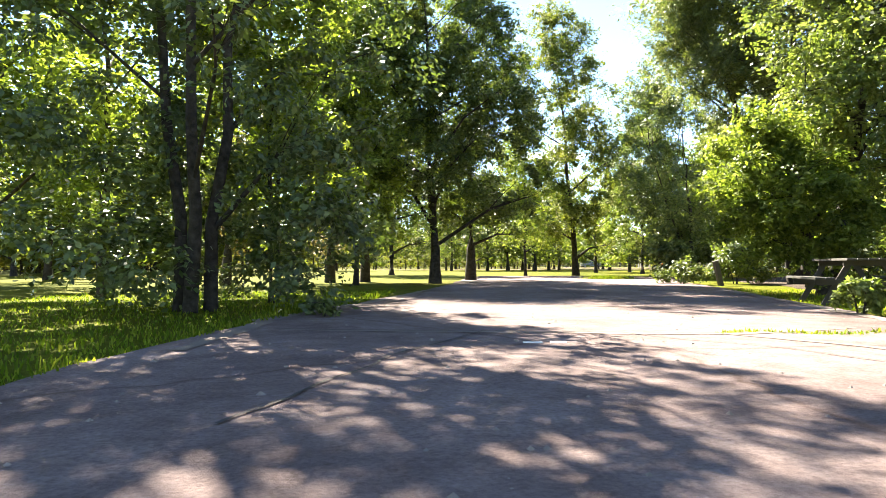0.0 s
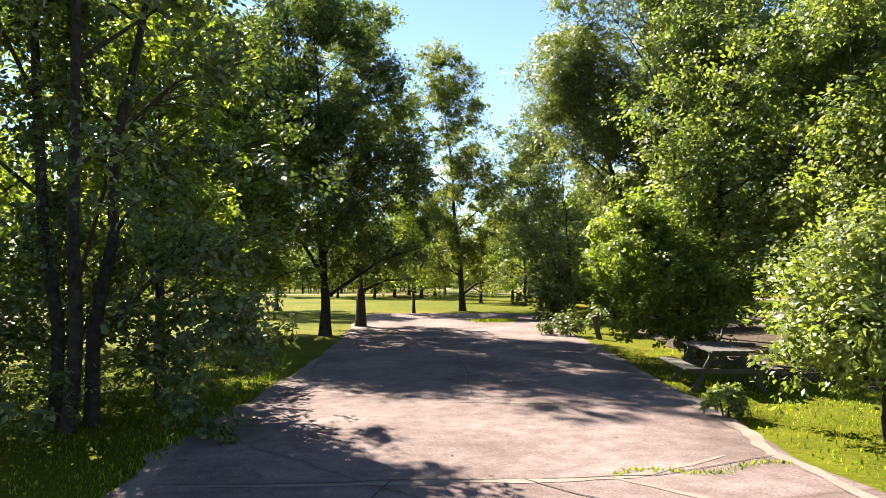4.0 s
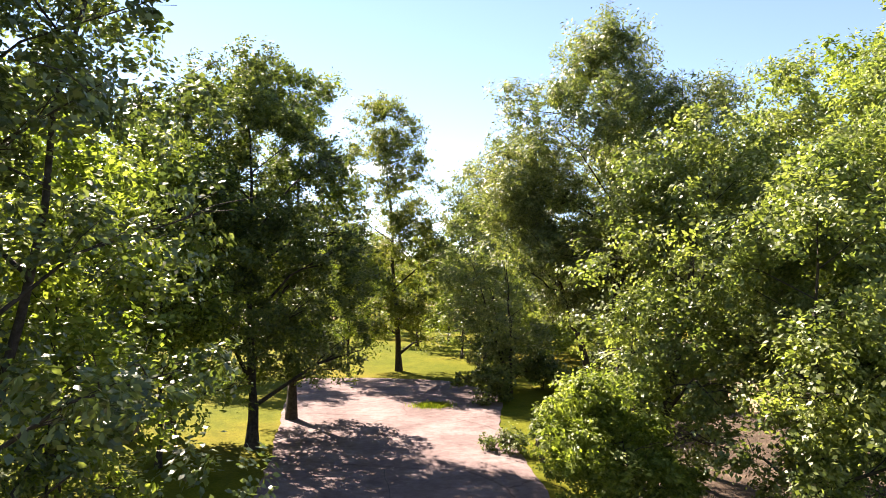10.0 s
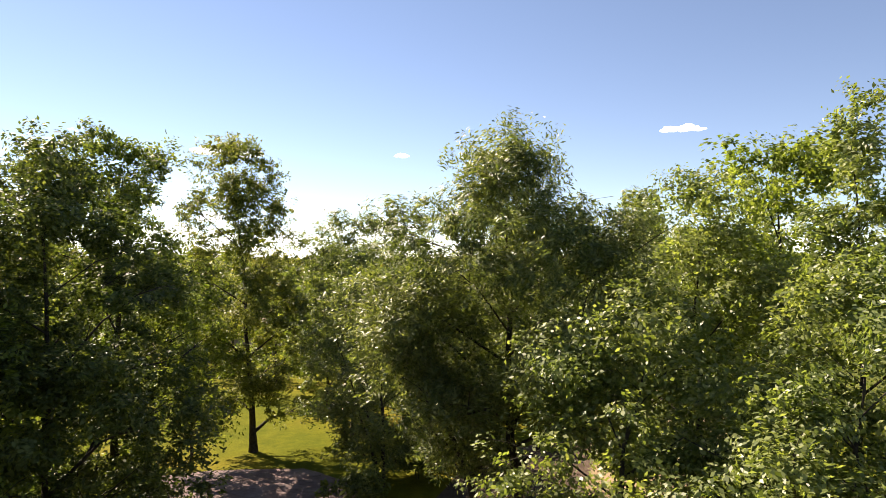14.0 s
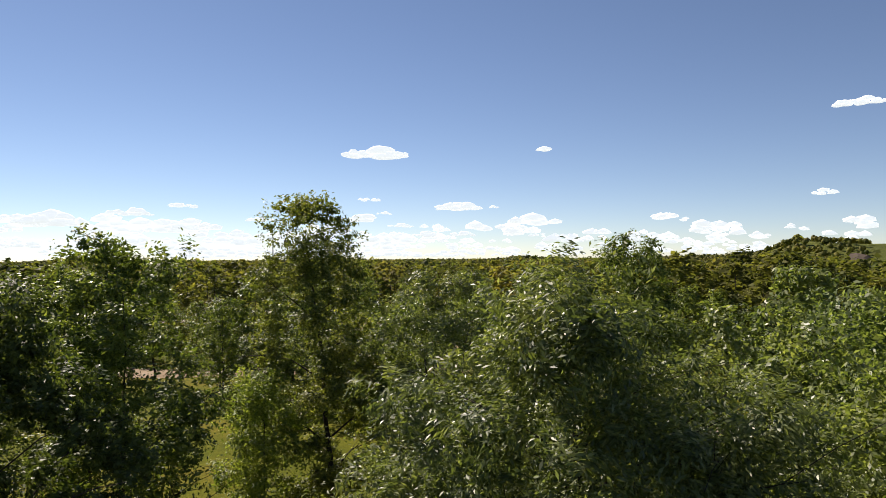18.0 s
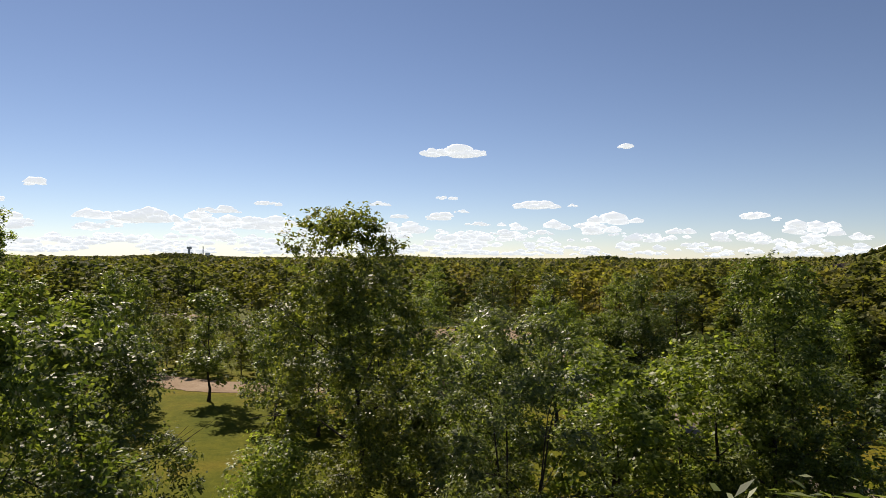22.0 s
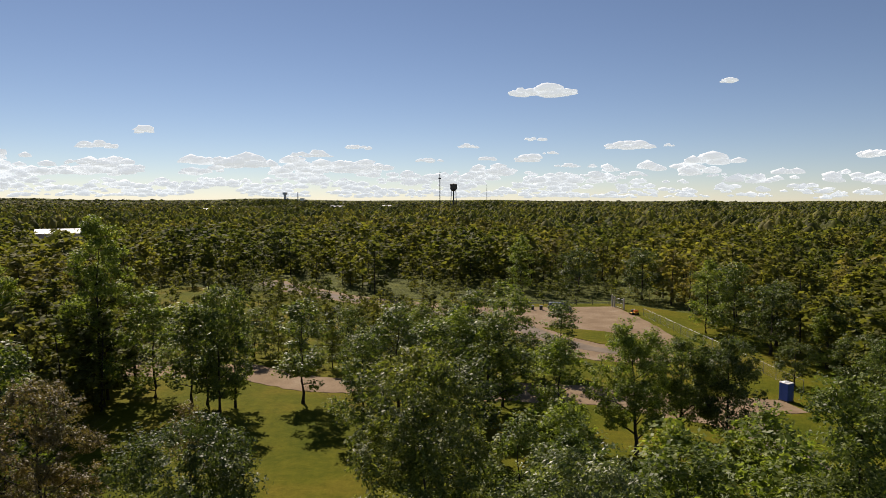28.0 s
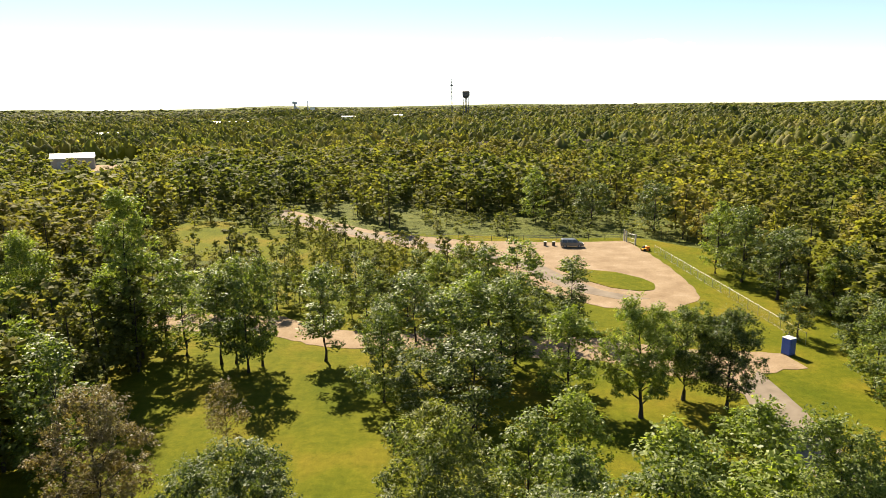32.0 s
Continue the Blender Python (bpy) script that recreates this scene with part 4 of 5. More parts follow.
CRACK = paint("dark_crack", (0.045, 0.034, 0.028), 0.95, 0.0, 0.3)


def ribbon(points, widths, z, seed, ragged):
    """A flat ragged strip along a line of points."""
    rnd = random.Random(seed)
    pts = []
    for (x0, y0), (x1, y1), w0, w1 in zip(points, points[1:], widths, widths[1:]):
        n = max(2, int(math.hypot(x1 - x0, y1 - y0) / 0.06))
        pts += [(x0 + (x1 - x0) * i / n, y0 + (y1 - y0) * i / n, w0 + (w1 - w0) * i / n) for i in range(n)]
    vs, fs = [], []
    for i, (x, y, w) in enumerate(pts):
        x1, y1, _ = pts[min(i + 1, len(pts) - 1)]
        x0, y0, _ = pts[max(i - 1, 0)]
        d = math.hypot(x1 - x0, y1 - y0) or 1.0
        nx, ny = -(y1 - y0) / d, (x1 - x0) / d
        drift = noise.noise(Vector((x * 1.3, y * 1.3, seed))) * ragged * 1.5
        for sgn in (1, -1):
            k = w * (0.55 + 0.9 * abs(noise.noise(Vector((x * 2.1, y * 2.1, seed + 3 * sgn))))) + rnd.uniform(0, ragged) * 0.15
            vs.append((x + nx * (drift + sgn * k), y + ny * (drift + sgn * k), z))
        if i:
            o = 2 * i
            fs.append((o - 2, o - 1, o + 1, o))
    return vs, fs


DRIFTS = (([(-1.6, 6.6), (0.2, 6.35), (1.6, 6.15), (2.8, 6.1), (4.2, 6.6)], (0.02, 0.07, 0.10, 0.08, 0.02)),
          ([(2.6, 6.1), (3.2, 5.2), (3.7, 4.2), (3.9, 3.0), (4.0, 1.5)], (0.02, 0.06, 0.08, 0.08, 0.05)),
          ([(1.5, 10.4), (3.2, 10.0), (5.0, 10.2)], (0.02, 0.05, 0.02)),
          ([(-2.0, 5.0), (-2.05, 8.0), (-1.2, 12.0), (-0.4, 17.0)], (0.08, 0.16, 0.14, 0.08)), ([(4.25, 3.0), (4.75, 6.5), (5.75, 10.5), (7.1, 17.0)], (0.08, 0.1, 0.12, 0.08)))
for i, (line, wide) in enumerate(DRIFTS):
    tagged(new("silt_drift", mesh_of("silt_drift", *ribbon(line, wide, 0.0645 + 0.0005 * i, 20 + i, 0.05), SAND)), "pale silt washed along the pad's cracks", "silt", kind="structure")
CRACKS = ([(-1.9, 6.7), (0.3, 6.4), (1.7, 6.2), (3.0, 6.05), (4.7, 6.5)], [(1.7, 6.2), (2.6, 5.0), (3.3, 3.4), (3.6, 1.2)], [(0.4, 6.4), (-0.4, 4.6), (-0.9, 2.6)], [(-0.8, 11.6), (1.8, 10.7), (5.4, 10.9)],
          [(2.2, 10.8), (2.9, 15.0), (3.6, 21.0)])
for i, line in enumerate(CRACKS):
    tagged(new("pad_crack", mesh_of("pad_crack", *ribbon(line, [0.008] * len(line), 0.068 + 0.0004 * i, 40 + i, 0.05), CRACK)), "thin dark crack in the worn pad", "crack", kind="structure")

rng = np.random.default_rng(8)
vs, fs = [], []
for i in range(800):
    x, y = rng.uniform(-2.2, 5.5), rng.uniform(0.8, 26)
    if not inside(x, y, PAD):
        continue
    r = rng.uniform(0.006, 0.022) * (1.6 if rng.random() < 0.05 else 1)
    o = len(vs)
    a0 = rng.uniform(0, 6.28)
    for k in range(5):
        a = a0 + k * 1.257
        vs.append((x + r * math.cos(a) * rng.uniform(0.7, 1.2), y + r * math.sin(a) * rng.uniform(0.7, 1.2), 0.06))
    vs.append((x, y, 0.06 + r * 0.7))
    fs += [(o + k, o + (k + 1) % 5, o + 5) for k in range(5)]
tagged(new("pebbles", mesh_of("pebbles", vs, fs, paint("pebble", (0.19, 0.155, 0.135), 0.9, 0, 0.4))), "loose pebbles scattered on the gravel", "pebbles", kind="stuff")

BLADE = leaf_material("grass_blade", (0.07, 0.11, 0.012), (0.13, 0.18, 0.02), (0.26, 0.27, 0.05), 0.45, 1.2, 0.6)


def blades(name, label, count, spot, tall, seed, category="grass"):
    """Grass blades, each a thin bent triangle pair; spot gives a place or nothing."""
    rng = np.random.default_rng(seed)
    p = []
    while len(p) < count:
        q = spot(rng)
        if q:
            p.append(q)
    p = np.array(p)
    n = len(p)
    a = rng.uniform(0, 6.283, n)
    h = tall * rng.uniform(0.4, 1.3, n) * p[:, 2]
    lean = rng.uniform(0.1, 0.7, n) * h
    w = 0.006 + 0.006 * rng.random(n)
    ax, ay = np.cos(a), np.sin(a)
    z = np.full(n, 0.03)
    base = np.stack([p[:, 0], p[:, 1], z], 1)
    side = np.stack([-ay * w, ax * w, 0 * w], 1)
    mid = base + np.stack([ax * lean * 0.35, ay * lean * 0.35, h * 0.62], 1)
    tip = base + np.stack([ax * lean, ay * lean, h], 1)
    v = np.stack([base - side, base + side, mid + side * 0.8, tip, mid - side * 0.8], 1).reshape(-1, 3)
    f = np.arange(n * 5, dtype=np.int32).reshape(-1, 5)
    return tagged(new(name, mesh_of(name, v, f, BLADE)), label, category, kind="stuff")


def verge_left(rng):
    x, y = rng.uniform(-9, -1.2) , rng.uniform(1.5, 17)
    edge = -2.4 if y < 5 else -2.4 + (y - 5) * 0.12
    if x > edge + 0.05:
        return None
    near = math.exp(-(edge - x) / 0.5)
    if rng.random() > 0.35 + 0.65 * near:
        return None
    return x, y, 0.6 + 2.2 * near * max(0, 0.2 + noise.noise(Vector((x, y, 0)) * 1.1))


def verge_right(rng):
    x, y = rng.uniform(4.2, 10), rng.uniform(2.0, 17)
    edge = 4.3 if y < 2 else 4.3 + (y - 2) * 0.19
    if x < edge - 0.05:
        return None
    return x, y, 0.7


blades("grass_verge", "uneven grass along the gravel's edge", 15000, verge_left, 0.075, 3)
blades("grass_verge", "short grass between gravel and trees", 8000, verge_right, 0.07, 4)


def crack_grass(rng):
    s = rng.random()
    x, y = 2.6 + 2.0 * s + rng.normal(0, 0.05), 6.15 + 0.12 * math.sin(s * 9) + rng.normal(0, 0.04)
    return x, y, 0.35 + 0.3 * rng.random()


blades("crack_weeds", "low weeds along a crack in the gravel", 700, crack_grass, 0.1, 5, "weeds")


def tuft_spot(rng):
    return 7.6 + rng.normal(0, 0.45), 30.2 + rng.normal(0, 0.3), 1.0


blades("grass_tuft", "grass tuft growing in the gravel", 1500, tuft_spot, 0.16, 6, "grass tuft")


def shrub(label, seed, x, y, h, r, leaf, size=0.1, clumps=60, per=40):
    """A low leafy plant: thin stems and leaves."""
    ob = grow_tree("shrub", label, seed, h, r, 0.05, leaf, "round", 0.018, stems=3, limbs=6, clumps=max(6, clumps // 7), per=per * 6, size=size, slim=0.5, spread=r * 0.5, category="shrub", detail=False)
    return put(ob, x, y)


shrub("small bright green bush at the gravel's edge", 41, 5.4, 8.5, 0.52, 0.25, LEAF_ELDER, 0.085, 60, 40)
shrub("young leafy sapling beside the gravel", 42, -1.45, 8.3, 0.28, 0.12, LEAF_WILLOW, 0.08, 24, 9)
shrub("dark broad-leaved shrub beside a leaning post", 43, 9.9, 22.3, 1.5, 1.1, LEAF_DARK, 0.16, 90, 44)
shrub("low weeds beside the leaning post", 44, 8.0, 22.0, 0.7, 0.9, LEAF_DARK, 0.12, 60, 34)
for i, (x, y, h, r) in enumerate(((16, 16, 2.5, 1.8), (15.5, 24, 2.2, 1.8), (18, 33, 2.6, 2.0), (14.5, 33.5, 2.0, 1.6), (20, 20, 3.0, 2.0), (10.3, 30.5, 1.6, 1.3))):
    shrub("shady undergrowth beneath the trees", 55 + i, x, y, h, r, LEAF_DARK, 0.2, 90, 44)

# ---- picnic table ----
table = new("picnic_table")
tagged(table, "weathered grey wooden picnic table with attached benches", "picnic table")


def plank(name, sx, sy, sz, m, parent, label=""):
    return part(name, box(bmesh.new(), sx, sy, sz, m, 0.006), WOOD, parent, label)


for k in range(5):
    plank("top_plank", 1.8, 0.14, 0.038, pose(0, -0.3 + k * 0.15, 0.74), table)
for sy in (-0.68, 0.68):
    for k in range(2):
        plank("seat_plank", 1.8, 0.135, 0.038, pose(0, sy + (k - 0.5) * 0.145, 0.44), table)
for sx in (-0.62, 0.62):
    plank("seat_beam", 0.04, 1.5, 0.09, pose(sx, 0, 0.375), table)
    plank("top_beam", 0.04, 0.68, 0.08, pose(sx, 0, 0.68), table)
    for sy in (-1, 1):
        a, e = Vector((sx + 0.04, sy * 0.62, 0)), Vector((sx + 0.04, sy * 0.22, 0.72))
        d = e - a
        m = Matrix.Translation((a + e) / 2) @ d.to_track_quat("Z", "X").to_matrix().to_4x4()
        plank("leg", 0.09, 0.04, d.length, m, table)
table.matrix_basis = pose(6.85, 11.0, 0.03, 0, 0, 76)

# ---- leaning post ----
post = new("wooden_post")
tagged(post, "short grey wooden post leaning beside the gravel", "post")
part("post", box(bmesh.new(), 0.14, 0.14, 0.85, pose(0, 0, 0.38), 0.015), WOOD, post)
part("cap", box(bmesh.new(), 0.16, 0.16, 0.03, pose(0, 0, 0.82), 0.008), WOOD, post)
post.matrix_basis = pose(8.7, 20.6, 0.0, 0, -14, 10)

# ---- fallen log ----
log = new("fallen_log")
tagged(log, "bleached fallen log among the leaf litter", "log")
child("log", mesh_of("log", *tube([(0, 0, 0.12), (0.7, 0.1, 0.14), (1.5, 0.05, 0.12), (2.2, 0.2, 0.1)], [0.13, 0.12, 0.1, 0.06], 9), WOOD, True), log)
child("stub", mesh_of("stub", *tube([(1.2, 0.06, 0.14), (1.35, 0.3, 0.36), (1.4, 0.42, 0.55)], [0.05, 0.035, 0.012], 6), WOOD, True), log)
log.matrix_basis = pose(9.6, 17.4, 0.03, 0, 0, -20)

# ---- portable toilet ----
loo = new("portable_toilet")
tagged(loo, "blue plastic portable toilet with a white roof", "portable toilet")
part("base", box(bmesh.new(), 1.14, 1.18, 0.14, pose(0, 0, 0.07), 0.02), DARK, loo)
part("cabin", box(bmesh.new(), 1.08, 1.1, 1.95, pose(0, 0, 1.11), 0.03), BLUE, loo)
bm = box(bmesh.new(), 1.12, 1.14, 0.1, pose(0, 0, 2.13), 0.03)
cyl(bm, 0.52, 0.2, 0.14, pose(0, 0, 2.25), 4)
part("roof", bm, WHITE, loo, "white domed roof")
door = part("door", box(bmesh.new(), 0.7, 0.04, 1.75, pose(0, -0.565, 1.08), 0.012), BLUE, loo)
part("handle", box(bmesh.new(), 0.05, 0.05, 0.16, pose(0.27, -0.605, 1.1), 0.01), DARK, door)
part("vent_pipe", cyl(bmesh.new(), 0.05, 0.05, 0.5, pose(0.4, 0.42, 2.4), 10), DARK, loo)
loo.matrix_basis = pose(48.4, 89.8, 0.03, 0, 0, 25)

# ---- car ----
car = new("car")
tagged(car, "silver-grey minivan parked on the gravel", "car")


def profile(name, points, half, material, parent, label="", inset=0.0):
    """A body of a side outline (x, z), drawn in at the top."""
    bm = bmesh.new()
    top = max(z for _, z in points)
    rows = []
    for sgn in (-1, 1):
        rows.append([bm.verts.new((x, sgn * (half - inset * max(0, (z - 0.95) / (top - 0.94))), z)) for x, z in points])
    bm.faces.new(rows[0])
    bm.faces.new(rows[1][::-1])
    n = len(points)
    for i in range(n):
        bm.faces.new((rows[0][i], rows[1][i], rows[1][(i + 1) % n], rows[0][(i + 1) % n]))
    bmesh.ops.recalc_face_normals(bm, faces=bm.faces)
    bmesh.ops.bevel(bm, geom=list(bm.edges), offset=0.03, segments=2, affect="EDGES", profile=0.5)
    return part(name, bm, material, parent, label)


profile("body", [(-2.35, 0.35), (-2.4, 0.7), (-2.35, 1.05), (-2.15, 1.65), (-1.9, 1.74), (0.55, 1.72), (0.85, 1.6), (1.5, 1.08), (2.2, 0.92), (2.4, 0.7), (2.38, 0.35)], 0.93, SILVER, car, "", 0.14)
for sy in (-1, 1):
    for x0, x1 in ((-2.0, -1.1), (-1.0, -0.1), (0.0, 0.95)):
        bm = bmesh.new()
        lift = 1.02 if x1 < 0.9 else 0.98
        q = [(x0, 1.08), (x1 + (0.25 if x1 > 0.9 else 0), 1.08), (x1 - (0.3 if x1 > 0.9 else 0), 1.58), (x0 + (0.08 if x0 < -1.5 else 0), 1.6)]
        a = [bm.verts.new((x, sy * (0.945 - 0.14 * (z - 0.95) / 0.79), z)) for x, z in q]
        b2 = [bm.verts.new((x, sy * (0.90 - 0.14 * (z - 0.95) / 0.79), z)) for x, z in q]
        bm.faces.new(a)
        bm.faces.new(b2[::-1])
        for i in range(4):
            bm.faces.new((a[i], a[(i + 1) % 4], b2[(i + 1) % 4], b2[i]))
        bmesh.ops.recalc_face_normals(bm, faces=bm.faces)
        part("side_window", bm, GLASS, car, "dark glass")
    for wx in (-1.5, 1.5):
        w = part("wheel", cyl(bmesh.new(), 0.34, 0.34, 0.22, pose(wx, sy * 0.86, 0.34, 90), 20), RUBBER, car, "black tyre")
        part("rim", cyl(bmesh.new(), 0.2, 0.18, 0.04, pose(wx, sy * 0.985, 0.34, 90 * sy), 14), STEEL, w)
    part("headlight", box(bmesh.new(), 0.12, 0.32, 0.14, pose(2.33, sy * 0.66, 0.78), 0.02), WHITE, car)
    part("tail_light", box(bmesh.new(), 0.08, 0.16, 0.4, pose(-2.34, sy * 0.78, 1.0), 0.02), paint("red_lens", (0.4, 0.02, 0.02), 0.3), car)
    part("mirror", box(bmesh.new(), 0.12, 0.2, 0.14, pose(0.95, sy * 1.02, 1.12), 0.03), SILVER, car)
part("windscreen", box(bmesh.new(), 0.05, 1.45, 0.72, pose(1.2, 0, 1.36, 0, -52, 0), 0.01), GLASS, car, "dark glass")
part("rear_window", box(bmesh.new(), 0.05, 1.4, 0.5, pose(-2.27, 0, 1.36, 0, 18, 0), 0.01), GLASS, car, "dark glass")
car.matrix_basis = pose(34.0, 151.0, 0.08, 0, 0, -4)

# ---- bins beside the car ----
for i, x in enumerate((28.6, 30.4)):
    bin_ = new("litter_bin")
    tagged(bin_, "dark green litter drum at the lot's edge", "bin", "litter bins")
    part("drum", cyl(bmesh.new(), 0.33, 0.33, 0.9, pose(0, 0, 0.45), 16), DARK, bin_)
    part("rim", cyl(bmesh.new(), 0.35, 0.35, 0.05, pose(0, 0, 0.92), 16), STEEL, bin_)
    bin_.matrix_basis = pose(x, 152.4, 0.05)

# ---- ride-on mower ----
mower = new("ride_on_mower")
tagged(mower, "small orange ride-on mower beside the gate", "mower")
part("hood", box(bmesh.new(), 0.8, 0.6, 0.45, pose(0.45, 0, 0.65), 0.08), ORANGE, mower)
part("chassis", box(bmesh.new(), 1.7, 0.7, 0.18, pose(0, 0, 0.38), 0.04), YELLOW, mower)
part("seat", box(bmesh.new(), 0.42, 0.45, 0.5, pose(-0.45, 0, 0.8), 0.08), DARK, mower, "black seat")
part("cutting_deck", box(bmesh.new(), 0.7, 1.15, 0.16, pose(0.05, 0, 0.2), 0.05), ORANGE, mower)
part("steering_wheel", cyl(bmesh.new(), 0.17, 0.17, 0.03, pose(0.05, 0, 1.02, 0, -30, 0), 14), DARK, mower)
for x, r in ((-0.55, 0.27), (0.65, 0.2)):
    for sy in (-1, 1):
        part("wheel", cyl(bmesh.new(), r, r, 0.2, pose(x, sy * 0.42, r, 90), 16), RUBBER, mower)
mower.matrix_basis = pose(48.2, 146.5, 0.07, 0, 0, 20)

# ---- chain-link fence and gate ----
MESH, t, b = shader("chain_link")
b.inputs["Base Color"].default_value = (0.35, 0.36, 0.36, 1)
b.inputs["Metallic"].default_value, b.inputs["Roughness"].default_value = 0.7, 0.5
fence = new("chain_link_fence")
tagged(fence, "galvanised chain-link fence along the mown strip", "fence")
A, B = Vector((49.6, 145.0, 0)), Vector((52.2, 93.0, 0))
N = 18
pm = bpy.data.meshes.new("fence_post")
bm = cyl(bmesh.new(), 0.035, 0.035, 1.6, pose(0, 0, 0.8), 8)
cyl(bm, 0.05, 0.01, 0.08, pose(0, 0, 1.63), 8)
bm.to_mesh(pm)
bm.free()
pm.materials.append(STEEL)
d = B - A
for i in range(N + 1):
    child("post", pm, fence).matrix_basis = Matrix.Translation(A + d * i / N)
for nm, z, r in (("rail", 1.52, 0.024), ("wire", 0.12, 0.006)):
    part(nm, rod(bmesh.new(), A + Vector((0, 0, z)), B + Vector((0, 0, z)), r, 6), STEEL, fence)
vs, fs = [], []
side = Vector((d.y, -d.x, 0)).normalized() * 0.005
L = d.length
for i in range(int(L / 0.3)):
    for sgn in (1, -1):
        x0 = i * 0.3 + (0 if sgn > 0 else 1.4)
        x1 = x0 + sgn * 1.4
        if not (0 <= x0 <= L and 0 <= x1 <= L):
            continue
        p, q = A + d * (x0 / L) + Vector((0, 0, 0.12)), A + d * (x1 / L) + Vector((0, 0, 1.52))
        o = len(vs)
        up = Vector((0, 0, 0.012))
        vs += [p + side, p + side + up, q + side + up, q + side]
        fs.append((o, o + 1, o + 2, o + 3))
child("wire_mesh", mesh_of("wire_mesh", vs, fs, MESH), fence)

gate = new("metal_gate")
tagged(gate, "open pale metal gate with tall posts by the lot", "gate")
for x, h in ((0, 2.6), (0.9, 2.4), (4.6, 2.4)):
    part("gate_post", box(bmesh.new(), 0.28, 0.28, h, pose(x, 0, h / 2), 0.03), paint("concrete", (0.42, 0.40, 0.36), 0.9), gate)
for z in (0.3, 1.2, 2.1):
    part("gate_rail", rod(bmesh.new(), (0.9, 0, z), (4.6, 0, z), 0.03), STEEL, gate)
for k in range(9):
    part("gate_bar", rod(bmesh.new(), (1.2 + k * 0.4, 0, 0.3), (1.2 + k * 0.4, 0, 2.1), 0.018), STEEL, gate)
gate.matrix_basis = pose(46.5, 156.5, 0.05, 0, 0, -75)

barrier = new("guard_fence")
tagged(barrier, "low dark fence between the lot and the scrub", "fence")
for k in range(15):
    x = -4 + k * 3.6
    y = 163.5 - 4.8 * min(1, k / 6.0)
    part("post", cyl(bmesh.new(), 0.06, 0.06, 1.2, pose(x, y, 0.6), 8), DARK, barrier)
    if k < 14:
        y2 = 163.5 - 4.8 * min(1, (k + 1) / 6.0)
        for z in (0.55, 1.05):
            part("rail", rod(bmesh.new(), (x, y, z), (x + 3.6, y2, z), 0.03, 6), DARK, barrier)

# ---- far buildings ----


def hall(label, x, y, sx, sy, h, turn, wall, roof, doors=2, z=0.0):
    """A long hall with a pitched metal roof, doors and windows."""
    ob = new("shed")
    tagged(ob, label, "building")
    part("wall", box(bmesh.new(), sx, sy, h, pose(0, 0, h / 2)), wall, ob)
    bm = bmesh.new()
    e, r = 0.6, sy * 0.12 + 0.6
    v = [bm.verts.new(p) for p in ((-sx / 2 - e, -sy / 2 - e, h), (sx / 2 + e, -sy / 2 - e, h), (sx / 2 + e, 0, h + r), (-sx / 2 - e, 0, h + r), (sx / 2 + e, sy / 2 + e, h), (-sx / 2 - e, sy / 2 + e, h))]
    bm.faces.new((v[0], v[1], v[2], v[3]))
    bm.faces.new((v[3], v[2], v[4], v[5]))
    bm.faces.new((v[0], v[3], v[5]))
    bm.faces.new((v[1], v[4], v[2]))
    bm.faces.new((v[0], v[5], v[4], v[1]))
    bmesh.ops.recalc_face_normals(bm, faces=bm.faces)
    part("roof", bm, roof, ob)
    for k in range(doors):
        dx = -sx / 2 + sx * (k + 0.5) / doors
        part("door", box(bmesh.new(), min(4, sx / doors * 0.5), 0.12, h * 0.7, pose(dx, -sy / 2 - 0.05, h * 0.35 + 0.02)), STEEL, ob)
    ob.matrix_basis = pose(x, y, z, 0, 0, turn)
    return ob


BEIGE = paint("beige_cladding", (0.36, 0.33, 0.28), 0.7)
ROOF = paint("white_roof", (0.62, 0.62, 0.62), 0.6)
GREYROOF = paint("grey_roof", (0.42, 0.43, 0.45), 0.6)
hall("beige hall with a bright white metal roof", -182, 352, 19, 13, 5.6, 25, BEIGE, ROOF, 2)
hall("long white-roofed hall among the trees", -262, 858, 44, 14, 9, 8, BEIGE, ROOF, 3)
hall("long low white building far off", -262, 715, 60, 6, 6, 30, WHITE, ROOF, 5)
hall("grey-roofed low building far off", -285, 600, 30, 10, 7, 20, WHITE, GREYROOF, 4)
hall("thin white-roofed building far off", -345, 640, 40, 8, 7, 15, WHITE, ROOF, 4)
hall("low pale building at the wood's edge", -225, 345, 24, 9, 6, 30, BEIGE, GREYROOF, 3)
hall("small white house among the trees", -70, 1130, 14, 8, 11.5, 5, WHITE, ROOF, 2)
hall("row of pale houses among the trees", -150, 1120, 24, 7, 10.5, 12, WHITE, GREYROOF, 4)

plant = new("mine_works")
tagged(plant, "distant mine works with a tall headframe", "mine works")
part("headframe", box(bmesh.new(), 7, 7, 46, pose(0, 0, 23), 0.3), GREYROOF, plant)
part("head_house", box(bmesh.new(), 16, 12, 9, pose(0, 0, 44), 0.4), GREYROOF, plant)
part("conveyor", box(bmesh.new(), 40, 4, 4, pose(22, 0, 16, 0, 36, 0), 0.3), WHITE, plant)
part("stack", cyl(bmesh.new(), 2.2, 1.6, 50, pose(50, 0, 25), 10), GREYROOF, plant)
part("silo", cyl(bmesh.new(), 9, 9, 26, pose(66, 4, 13), 14), WHITE, plant)
plant.matrix_basis = pose(-350, 1620, land(-350, 1620) - 2) @ Matrix.Scale(0.62, 4)

